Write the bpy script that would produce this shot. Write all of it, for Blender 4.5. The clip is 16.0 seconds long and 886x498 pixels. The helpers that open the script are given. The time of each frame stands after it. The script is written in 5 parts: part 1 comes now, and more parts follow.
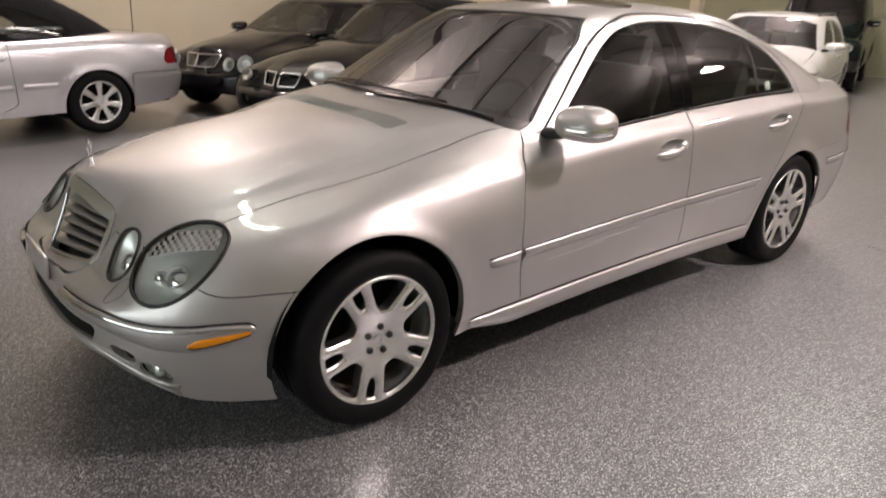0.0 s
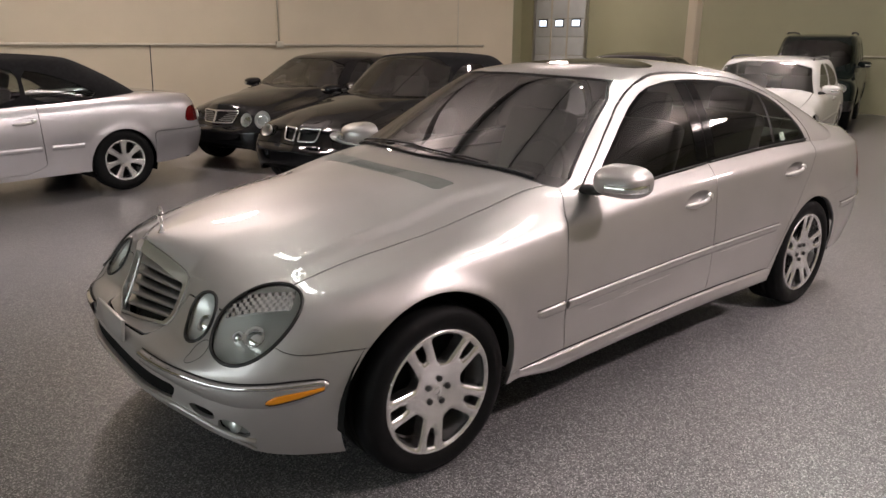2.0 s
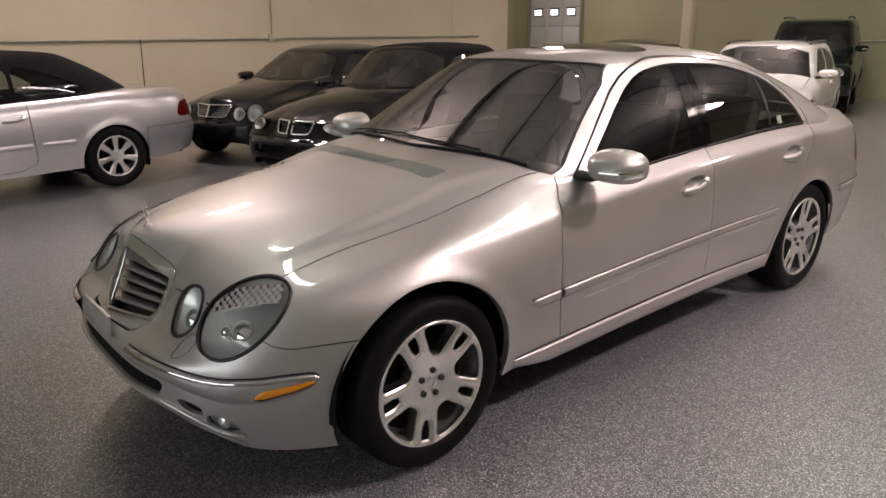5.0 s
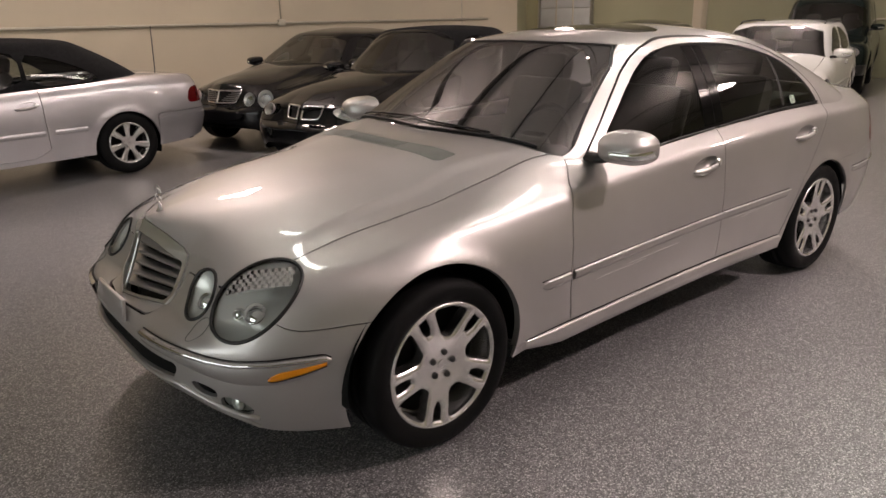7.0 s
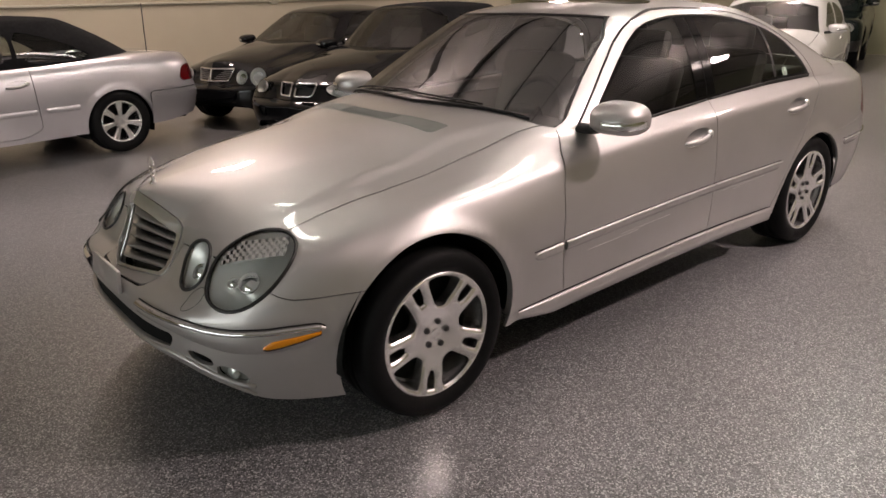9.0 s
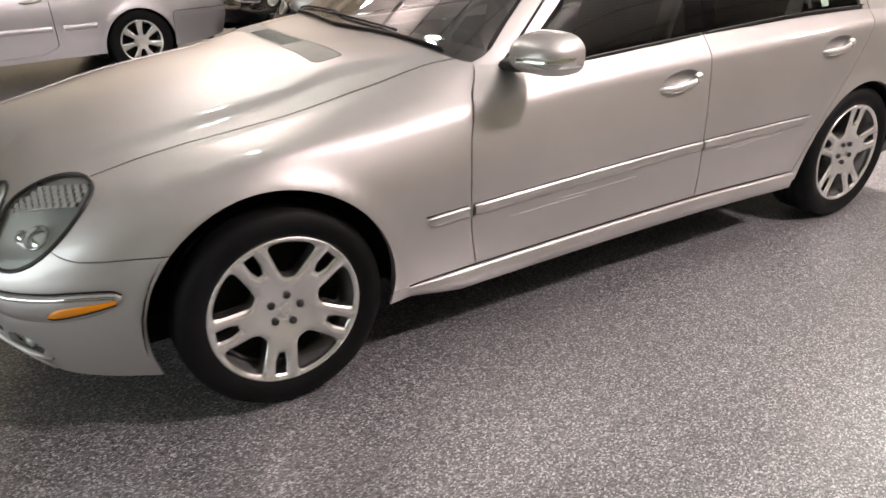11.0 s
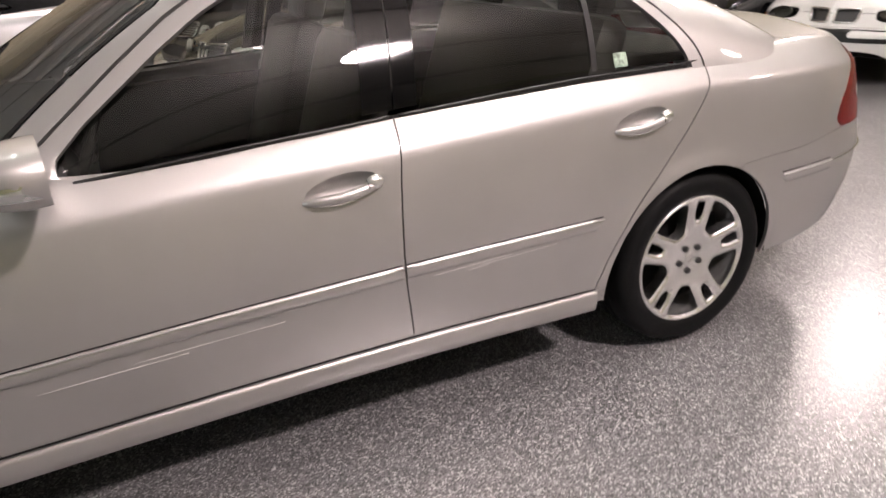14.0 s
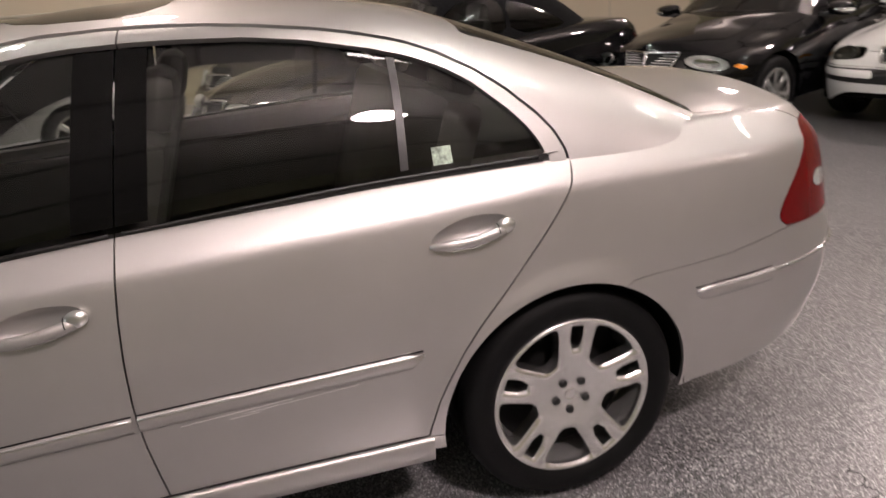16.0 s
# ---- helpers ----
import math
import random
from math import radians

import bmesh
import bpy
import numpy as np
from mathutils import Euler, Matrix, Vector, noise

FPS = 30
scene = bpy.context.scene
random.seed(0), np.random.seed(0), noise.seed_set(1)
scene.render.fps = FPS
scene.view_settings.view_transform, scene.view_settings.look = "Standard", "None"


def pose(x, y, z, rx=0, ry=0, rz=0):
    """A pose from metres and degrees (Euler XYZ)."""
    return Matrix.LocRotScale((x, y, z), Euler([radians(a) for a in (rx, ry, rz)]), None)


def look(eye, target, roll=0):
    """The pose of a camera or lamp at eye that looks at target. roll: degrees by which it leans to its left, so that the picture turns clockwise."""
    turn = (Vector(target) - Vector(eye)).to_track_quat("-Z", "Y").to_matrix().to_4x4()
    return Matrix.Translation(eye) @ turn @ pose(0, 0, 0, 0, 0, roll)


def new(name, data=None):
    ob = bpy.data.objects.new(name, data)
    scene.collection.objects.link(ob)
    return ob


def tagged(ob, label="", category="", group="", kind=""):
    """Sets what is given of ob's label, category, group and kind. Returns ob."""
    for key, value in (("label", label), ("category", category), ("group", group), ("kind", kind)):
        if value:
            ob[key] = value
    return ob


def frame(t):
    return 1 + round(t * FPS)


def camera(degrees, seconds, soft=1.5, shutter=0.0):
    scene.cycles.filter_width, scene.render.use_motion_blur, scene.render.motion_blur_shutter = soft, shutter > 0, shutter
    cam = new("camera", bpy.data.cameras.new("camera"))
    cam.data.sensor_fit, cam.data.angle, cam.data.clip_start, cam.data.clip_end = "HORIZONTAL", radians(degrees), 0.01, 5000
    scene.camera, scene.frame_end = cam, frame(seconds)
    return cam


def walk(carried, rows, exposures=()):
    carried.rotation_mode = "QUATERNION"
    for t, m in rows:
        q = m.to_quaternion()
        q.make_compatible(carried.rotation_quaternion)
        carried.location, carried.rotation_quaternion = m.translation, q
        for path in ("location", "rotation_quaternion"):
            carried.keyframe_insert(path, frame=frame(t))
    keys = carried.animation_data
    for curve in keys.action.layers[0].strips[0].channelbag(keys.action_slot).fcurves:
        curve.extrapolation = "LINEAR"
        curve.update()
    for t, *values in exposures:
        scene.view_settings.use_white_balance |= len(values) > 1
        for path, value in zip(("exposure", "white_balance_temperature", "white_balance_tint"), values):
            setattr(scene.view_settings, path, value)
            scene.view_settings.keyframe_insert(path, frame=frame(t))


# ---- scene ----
cam = camera(63.9, 16.0, shutter=0.4)
PATH = [
    (0, (-1.239, -2.706, 1.455), (-0.038, -1.258, 0.777), 1.8),
    (0.5, (-1.412, -2.735, 1.51), (-0.116, -1.322, 0.94), 1.0),
    (1, (-1.531, -2.707, 1.538), (-0.243, -1.296, 0.947), 0.0),
    (1.5, (-1.516, -2.686, 1.552), (-0.27, -1.216, 1.015), 0.3),
    (2, (-1.475, -2.673, 1.546), (-0.248, -1.2, 0.98), 0.5),
    (2.5, (-1.441, -2.659, 1.543), (-0.208, -1.194, 0.966), 0.2),
    (3, (-1.434, -2.657, 1.541), (-0.193, -1.189, 0.99), -0.2),
    (3.5, (-1.438, -2.666, 1.535), (-0.21, -1.189, 0.981), 0.1),
    (4, (-1.434, -2.66, 1.528), (-0.21, -1.186, 0.955), -0.1),
    (6.5, (-1.419, -2.654, 1.515), (-0.196, -1.188, 0.918), -0.6),
    (7, (-1.429, -2.664, 1.513), (-0.236, -1.186, 0.887), -1.1),
    (7.5, (-1.433, -2.662, 1.499), (-0.247, -1.185, 0.859), -1.3),
    (8, (-1.446, -2.664, 1.494), (-0.246, -1.204, 0.839), -1.2),
    (8.5, (-1.461, -2.674, 1.493), (-0.26, -1.22, 0.83), -1.0),
    (8.7, (-1.464, -2.683, 1.491), (-0.261, -1.231, 0.824), -1.3),
    (11, (-0.554, -2.721, 1.381), (0.382, -1.167, 0.54), -0.8),
    (11.5, (-0.26, -2.744, 1.402), (0.612, -1.177, 0.516), -2.2),
    (12, (0.004, -2.653, 1.444), (0.925, -1.157, 0.488), -0.7),
    (12.5, (0.263, -2.679, 1.372), (1.068, -1.038, 0.561), -1.8),
    (13, (0.533, -2.709, 1.424), (1.257, -1.057, 0.558), -2.5),
    (13.5, (0.79, -2.618, 1.399), (1.638, -1.026, 0.535), -2.1),
    (14, (1.094, -2.599, 1.406), (1.86, -0.934, 0.605), -2.5),
    (14.5, (1.374, -2.648, 1.431), (1.985, -0.915, 0.641), -1.9),
    (15, (1.595, -2.613, 1.449), (2.249, -0.898, 0.654), -2.8),
    (15.5, (1.814, -2.509, 1.448), (2.513, -0.804, 0.671), -4.6),
    (16, (2.072, -2.449, 1.435), (2.579, -0.646, 0.735), -4.6),
]
walk(cam, [(t, look(eye, target, roll)) for t, eye, target, roll in PATH],
     [(0, 0.36, 6560, 17), (1.5, 0.1, 6550, 18), (3.5, 0.02, 6600, 18), (7, -0.1, 6850, 20), (8.7, -0.08, 6850, 20), (11, 0.52, 6520, 16), (12.5, 0.52, 6560, 17), (14.5, 0.3, 6550, 17), (16, -0.04, 6680, 19)])

# ---- light, sky and exposure ----
world = bpy.data.worlds.new("world")
scene.world = world
world.use_nodes = True
world.node_tree.nodes["Background"].inputs[0].default_value = (0.9, 0.93, 1.0, 1)
world.node_tree.nodes["Background"].inputs[1].default_value = 0.02


# ---- materials ----
def material(name, base=(0.5, 0.5, 0.5), rough=0.5, metal=0.0, coat=0.0, emit=0.0, spec=0.5):
    m = bpy.data.materials.new(name)
    m.use_nodes = True
    p = m.node_tree.nodes["Principled BSDF"]
    p.inputs["Base Color"].default_value = (*base, 1)
    p.inputs["Roughness"].default_value = rough
    p.inputs["Metallic"].default_value = metal
    p.inputs["Coat Weight"].default_value = coat
    p.inputs["Coat Roughness"].default_value = 0.03
    p.inputs["Specular IOR Level"].default_value = spec
    if emit:
        p.inputs["Emission Color"].default_value = (*base, 1)
        p.inputs["Emission Strength"].default_value = emit
    return m


def node(m, kind, **values):
    n = m.node_tree.nodes.new(kind)
    for key, value in values.items():
        if key in n.inputs:
            n.inputs[key].default_value = value
    return n


def wire(m, a, out, b, into):
    m.node_tree.links.new(a.outputs[out], b.inputs[into])


def ramp(m, src, out, stops, mode="LINEAR"):
    r = m.node_tree.nodes.new("ShaderNodeValToRGB")
    r.color_ramp.interpolation = mode
    while len(r.color_ramp.elements) < len(stops):
        r.color_ramp.elements.new(0.5)
    for e, (at, c) in zip(r.color_ramp.elements, stops):
        e.position, e.color = at, (*c, 1)
    wire(m, src, out, r, "Fac")
    return r


def coords(m):
    return m.node_tree.nodes.new("ShaderNodeTexCoord")


def varied(m, base, amount, scale, rough=None, bump=0.0, bump_scale=200.0):
    """Two scales of variation on a plain material: blotches in the colour and roughness, fine relief."""
    p = m.node_tree.nodes["Principled BSDF"]
    c = coords(m)
    n = node(m, "ShaderNodeTexNoise", Scale=scale, Detail=5.0, Roughness=0.6)
    wire(m, c, "Object", n, "Vector")
    low, high = [tuple(max(0.0, v * (1 + s * amount)) for v in base) for s in (-1, 1)]
    r = ramp(m, n, "Fac", [(0.3, low), (0.7, high)])
    wire(m, r, "Color", p, "Base Color")
    if rough:
        rr = ramp(m, n, "Fac", [(0.3, (rough[0],) * 3), (0.7, (rough[1],) * 3)])
        wire(m, rr, "Color", p, "Roughness")
    if bump:
        n2 = node(m, "ShaderNodeTexNoise", Scale=bump_scale, Detail=3.0)
        wire(m, c, "Object", n2, "Vector")
        b = node(m, "ShaderNodeBump", Strength=bump, Distance=0.01)
        wire(m, n2, "Fac", b, "Height")
        wire(m, b, "Normal", p, "Normal")
    return m


def glass(name, tint, ior=1.5, rough=0.0):
    """A thin pane: tinted see-through with the gloss of its surface."""
    m = bpy.data.materials.new(name)
    m.use_nodes = True
    t = m.node_tree
    t.nodes.remove(t.nodes["Principled BSDF"])
    clear = t.nodes.new("ShaderNodeBsdfTransparent")
    clear.inputs[0].default_value = (*tint, 1)
    shine = t.nodes.new("ShaderNodeBsdfGlossy")
    shine.inputs["Roughness"].default_value = rough
    fresnel = t.nodes.new("ShaderNodeFresnel")
    fresnel.inputs[0].default_value = ior
    mix = t.nodes.new("ShaderNodeMixShader")
    wire(m, fresnel, 0, mix, 0)
    wire(m, clear, 0, mix, 1)
    wire(m, shine, 0, mix, 2)
    wire(m, mix, 0, t.nodes["Material Output"], 0)
    return m


def paint(name, base, metal, rough, flake=0.0):
    """Car paint: a pigment or metal-flake layer under clear lacquer."""
    m = material(name, base, rough, metal, coat=1.0)
    p = m.node_tree.nodes["Principled BSDF"]
    c = coords(m)
    n = node(m, "ShaderNodeTexNoise", Scale=3.0, Detail=3.0)
    wire(m, c, "Object", n, "Vector")
    r = ramp(m, n, "Fac", [(0.3, tuple(v * 0.96 for v in base)), (0.7, tuple(min(1, v * 1.03) for v in base))])
    wire(m, r, "Color", p, "Base Color")
    if flake:
        v = node(m, "ShaderNodeTexVoronoi", Scale=1400.0)
        wire(m, c, "Object", v, "Vector")
        b = node(m, "ShaderNodeBump", Strength=flake, Distance=0.0006)
        wire(m, v, "Distance", b, "Height")
        wire(m, b, "Normal", p, "Normal")
    return m


SILVER = paint("silver_paint", (0.55, 0.532, 0.52), 0.82, 0.46, 0.04)
SILVER_FAR = paint("pale_silver_paint", (0.58, 0.57, 0.59), 0.75, 0.36, 0.04)
BLACK = material("black_paint", (0.005, 0.005, 0.006), 0.05, spec=0.45)
WHITE = paint("white_paint", (0.78, 0.78, 0.76), 0.0, 0.35)
DARK_GREEN = material("dark_green_black_paint", (0.006, 0.010, 0.009), 0.07, spec=0.25)
GLASS = glass("tinted_glass", (0.55, 0.57, 0.54), 1.6)
# index raised far above glass so the screen mirrors more of the ceiling
SCREEN_GLASS = glass("mirrorlike_screen_glass", (0.78, 0.77, 0.78), 3.5, 0.012)
GLASS_DARK = glass("dark_glass", (0.80, 0.83, 0.78), 1.72)
SCREEN_FAR = glass("pale_screen_glass", (0.88, 0.92, 0.88), 2.3)
LENS = glass("clear_lens", (0.93, 0.95, 0.95), 1.45)
CHROME = material("chrome", (0.82, 0.82, 0.82), 0.07, 1.0)
SATIN = material("satin_metal", (0.55, 0.55, 0.55), 0.3, 1.0)
ALLOY = varied(material("silver_alloy", (0.80, 0.79, 0.78), 0.27, 0.85, coat=0.6), (0.80, 0.79, 0.78), 0.05, 14.0)
RUBBER = varied(material("tyre_rubber", (0.006, 0.006, 0.006), 0.6, spec=0.14), (0.006, 0.006, 0.0063), 0.3, 20.0, (0.5, 0.68), 0.1, 300.0)
TRIM = material("black_trim", (0.012, 0.012, 0.012), 0.4)
GLOSS_BLACK = material("gloss_black_trim", (0.004, 0.004, 0.004), 0.08, spec=0.16)
GREY_PLASTIC = varied(material("grey_plastic", (0.27, 0.285, 0.27), 0.4), (0.27, 0.285, 0.27), 0.08, 30.0)
AMBER = material("amber_lens", (0.92, 0.32, 0.01), 0.25, coat=0.3)
RED = material("red_lens", (0.12, 0.0006, 0.002), 0.22, coat=0.1, spec=0.3)
LEATHER = varied(material("dark_leather", (0.045, 0.042, 0.04), 0.5), (0.045, 0.042, 0.04), 0.2, 12.0, (0.42, 0.6), 0.15, 150.0)
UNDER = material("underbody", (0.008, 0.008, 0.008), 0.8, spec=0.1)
CLOTH = varied(material("black_soft_top_cloth", (0.012, 0.012, 0.013), 0.9, spec=0.1), (0.012, 0.012, 0.013), 0.3, 30.0, None, 0.25, 900.0)
LAMP_GLOW = material("lamp_glow", (1.0, 0.89, 0.86), 0.5, emit=270.0)
# weaker copies of the glow, set to balance brightness across the hall
LAMP_DIM = material("dim_lamp_glow", (1.0, 0.88, 0.80), 0.5, emit=110.0)
LAMP_WEAK = material("weak_lamp_glow", (1.0, 0.87, 0.80), 0.5, emit=65.0)
LAMP_MID = material("warm_lamp_glow", (1.0, 0.88, 0.83), 0.5, emit=190.0)
SHADE_DIM = material("dim_shade_glow", (1.0, 0.88, 0.82), 0.4, emit=85.0)
SHADE_GLOW = material("acrylic_shade_glow", (1.0, 0.89, 0.85), 0.4, emit=135.0)
BELT = material("matt_black_seal", (0.012, 0.011, 0.011), 0.45, spec=0.25)


# ---- mesh tools ----
def spline(xs, ys):
    """A smooth curve through a few knots (monotone cubic)."""
    xs, ys = np.array(xs, float), np.array(ys, float)
    d = np.diff(ys) / np.diff(xs)
    m = np.r_[d[0], np.where(d[1:] * d[:-1] > 0, 2 * d[1:] * d[:-1] / np.where(d[1:] + d[:-1] == 0, 1, d[1:] + d[:-1]), 0), d[-1]]

    def curve(x):
        x = np.clip(np.asarray(x, float), xs[0], xs[-1])
        k = np.clip(np.searchsorted(xs, x, side="right") - 1, 0, len(xs) - 2)
        h = xs[k + 1] - xs[k]
        t = (x - xs[k]) / h
        return ((2 * t**3 - 3 * t**2 + 1) * ys[k] + (t**3 - 2 * t**2 + t) * h * m[k]
                + (-2 * t**3 + 3 * t**2) * ys[k + 1] + (t**3 - t**2) * h * m[k + 1])

    return staticmethod(curve)


def grid_shell(P, closed=False):
    """Points P[i, j] as a quad sheet with smooth normals. Returns (V, F); V holds place and normal."""
    a, b = P.shape[:2]
    if closed:
        du = np.roll(P, -1, 0) - np.roll(P, 1, 0)
    else:
        du = np.gradient(P, axis=0)
    dv = np.gradient(P, axis=1)
    n = np.cross(du, dv)
    n /= np.linalg.norm(n, axis=2, keepdims=True) + 1e-12
    V = np.concatenate([P, n], 2).reshape(-1, 6)
    F = []
    for i in range(a if closed else a - 1):
        for j in range(b - 1):
            k = (i + 1) % a
            F.append((i * b + j, k * b + j, k * b + j + 1, i * b + j + 1))
    return V, F


def clip(shell, phi, level=0.0):
    """The part of a sheet where phi (one value a vertex) is over the level, cut cleanly along it."""
    V, F = shell
    if not len(F):
        return shell
    s = np.asarray(phi, float) - level
    out, cuts, more = [], {}, []
    inside = s >= 0
    n = len(V)
    for f in F:
        k = [inside[i] for i in f]
        if all(k):
            out.append(f)
        elif any(k):
            poly = []
            for a, b in zip(f, f[1:] + f[:1]):
                if inside[a]:
                    poly.append(a)
                if inside[a] != inside[b]:
                    e = (a, b) if a < b else (b, a)
                    if e not in cuts:
                        t = s[e[0]] / (s[e[0]] - s[e[1]])
                        cuts[e] = n + len(more)
                        more.append(V[e[0]] * (1 - t) + V[e[1]] * t)
                    poly.append(cuts[e])
            if len(poly) > 2:
                out.append(tuple(poly))
    V2 = np.concatenate([V, np.array(more)]) if more else V
    used = sorted({i for f in out for i in f})
    at = {i: k for k, i in enumerate(used)}
    return V2[used] if used else np.zeros((0, 6)), [tuple(at[i] for i in f) for f in out]


def split(shell, field, gap=0.0):
    """(inside, outside) of field(V) > 0, with a gap between."""
    phi = field(shell[0])
    return clip(shell, phi, gap), clip(shell, -phi, gap)


def islands(shell, least=12):
    """The separate pieces of a sheet, the largest first; slivers fall away."""
    V, F = shell
    root = list(range(len(V)))

    def top(i):
        while root[i] != i:
            root[i] = root[root[i]]
            i = root[i]
        return i

    for f in F:
        a = top(f[0])
        for i in f[1:]:
            root[top(i)] = a
    groups = collections.defaultdict(list)
    for f in F:
        groups[top(f[0])].append(f)
    out = []
    for faces in sorted(groups.values(), key=len, reverse=True):
        if len(faces) >= least or not out:
            used = sorted({i for f in faces for i in f})
            at = {i: k for k, i in enumerate(used)}
            out.append((V[used], [tuple(at[i] for i in f) for f in faces]))
    return out


def polygon(pts, rounds=2):
    """A closed outline with its corners rounded off."""
    p = np.array(pts, float)
    for _ in range(rounds):
        q = np.roll(p, -1, 0)
        p = np.stack([0.78 * p + 0.22 * q, 0.22 * p + 0.78 * q], 1).reshape(-1, 2)
    return p


def inside(u, v, poly):
    """Signed distance to a closed outline, positive within."""
    best = np.full(len(u), 1e9)
    odd = np.zeros(len(u), bool)
    for (x0, y0), (x1, y1) in zip(poly, np.roll(poly, -1, 0)):
        dx, dy = x1 - x0, y1 - y0
        t = np.clip(((u - x0) * dx + (v - y0) * dy) / (dx * dx + dy * dy + 1e-15), 0, 1)
        best = np.minimum(best, np.hypot(u - x0 - t * dx, v - y0 - t * dy))
        if y0 != y1:
            odd ^= ((y0 > v) != (y1 > v)) & (u < dx * (v - y0) / dy + x0)
    return np.where(odd, best, -best)


def edges_of(F):
    """The open rims of a sheet, as directed edges."""
    seen = {}
    for f in F:
        for a, b in zip(f, f[1:] + f[:1]):
            seen[(a, b)] = True
    return [(a, b) for a, b in seen if (b, a) not in seen]


def loops_of(F):
    nxt = {}
    for a, b in edges_of(F):
        nxt[a] = b
    out = []
    while nxt:
        a = next(iter(nxt))
        loop = []
        while a in nxt:
            loop.append(a)
            a = nxt.pop(a)
        out.append(loop)
    return out


def mesh_object(name, V, F, mat, parent=None, label="", normals=True, smooth=True):
    me = bpy.data.meshes.new(name)
    V = np.asarray(V, float)
    me.from_pydata(V[:, :3].tolist(), [], [list(f) for f in F])
    me.polygons.foreach_set("use_smooth", [smooth] * len(F))
    me.materials.append(mat)
    if normals and V.shape[1] == 6:
        me.normals_split_custom_set_from_vertices(V[:, 3:].tolist())
    ob = new(name, me)
    ob.parent = parent
    if label:
        tagged(ob, label=label)
    return ob


def panel(name, shell, mat, parent, label="", depth=0.014, lift=0.0, turn_in=True, way=None):
    """A sheet as one panel, its rims turned in by depth along the normals."""
    V, F = shell
    V = np.array(V)
    if not len(F):
        return None
    nn = V[:, 3:] / (np.linalg.norm(V[:, 3:], axis=1, keepdims=True) + 1e-12)
    V[:, 3:] = nn
    if lift:
        V[:, :3] += nn * lift
    F = list(F)
    if turn_in:
        more, n = [], len(V)
        for a, b in edges_of(F):
            pa, pb = V[a, :3], V[b, :3]
            qa, qb = (pa - nn[a] * depth, pb - nn[b] * depth) if way is None else (pa + np.array(way) * depth, pb + np.array(way) * depth)
            side = np.cross(pb - pa, nn[a])
            side /= np.linalg.norm(side) + 1e-12
            more += [np.r_[p, side] for p in (pa, pb, qb, qa)]
            F.append((n, n + 3, n + 2, n + 1))
            n += 4
        if more:
            V = np.concatenate([V, np.array(more)])
    return mesh_object(name, V, F, mat, parent, label)


def part(name, bm, mat, parent=None, label="", smooth=True, angle=40):
    me = bpy.data.meshes.new(name)
    for f in bm.faces:
        f.smooth = smooth
    if smooth:
        for e in bm.edges:
            if len(e.link_faces) == 2 and e.calc_face_angle(0) > radians(angle):
                e.smooth = False
    bm.to_mesh(me)
    bm.free()
    me.materials.append(mat)
    ob = new(name, me)
    ob.parent = parent
    if label:
        tagged(ob, label=label)
    return ob


def bm_box(size, at=(0, 0, 0), bevel=0.0, m=None, segments=2):
    bm = bmesh.new()
    bmesh.ops.create_cube(bm, size=1, matrix=Matrix.LocRotScale(at, None, size))
    if bevel:
        bmesh.ops.bevel(bm, geom=bm.edges[:], offset=bevel, segments=segments, affect="EDGES", profile=0.5)
    if m is not None:
        bmesh.ops.transform(bm, matrix=m, verts=bm.verts)
    return bm


def tube(points, radius, sides=8, closed=False, squash=1.0):
    """A rod along points, as (V, F)."""
    P = np.array(points, float)
    n = len(P)
    t = (np.roll(P, -1, 0) - np.roll(P, 1, 0)) if closed else np.gradient(P, axis=0)
    t /= np.linalg.norm(t, axis=1, keepdims=True) + 1e-12
    up = np.array([0.0, 0.0, 1.0])
    if abs(t @ up).mean() > 0.8:
        up = np.array([0.0, 1.0, 0.0])
    a = np.cross(t, up)
    a /= np.linalg.norm(a, axis=1, keepdims=True) + 1e-12
    b = np.cross(a, t)
    V, F = [], []
    for i in range(n):
        for k in range(sides):
            w = 2 * math.pi * k / sides
            V.append(P[i] + radius * (math.cos(w) * a[i] + squash * math.sin(w) * b[i]))
    for i in range(n if closed else n - 1):
        j = (i + 1) % n
        for k in range(sides):
            l = (k + 1) % sides
            F.append((i * sides + k, i * sides + l, j * sides + l, j * sides + k))
    if not closed:
        F.append(tuple(range(sides))[::-1])
        F.append(tuple((n - 1) * sides + k for k in range(sides)))
    return np.array(V), F


def rod(name, points, radius, mat, parent=None, label="", sides=8, closed=False, squash=1.0):
    V, F = tube(points, radius, sides, closed, squash)
    return mesh_object(name, V, F, mat, parent, label, normals=False)


def lathe(profile, around=48, axis="y"):
    """A turned form about y: profile rows of (radius, y)."""
    V, F = [], []
    m = len(profile)
    for i in range(around):
        w = 2 * math.pi * i / around
        for r, y in profile:
            V.append((r * math.cos(w), y, r * math.sin(w)))
    for i in range(around):
        j = (i + 1) % around
        for k in range(m - 1):
            F.append((i * m + k, i * m + k + 1, j * m + k + 1, j * m + k))
    return np.array(V), F


def normals_of(V, F):
    """Smooth normals of a sheet from its faces."""
    out = np.zeros((len(V), 3))
    for f in F:
        p = V[list(f), :3]
        c = np.cross(p[1] - p[0], p[2] - p[0]) + (np.cross(p[2] - p[0], p[3] - p[0]) if len(f) > 3 else 0)
        for i in f:
            out[i] += c
    return out / (np.linalg.norm(out, axis=1, keepdims=True) + 1e-12)


def smooth_rows(P, passes):
    for _ in range(passes):
        P[:, 1:-1] = 0.25 * P[:, :-2] + 0.5 * P[:, 1:-1] + 0.25 * P[:, 2:]
    return P


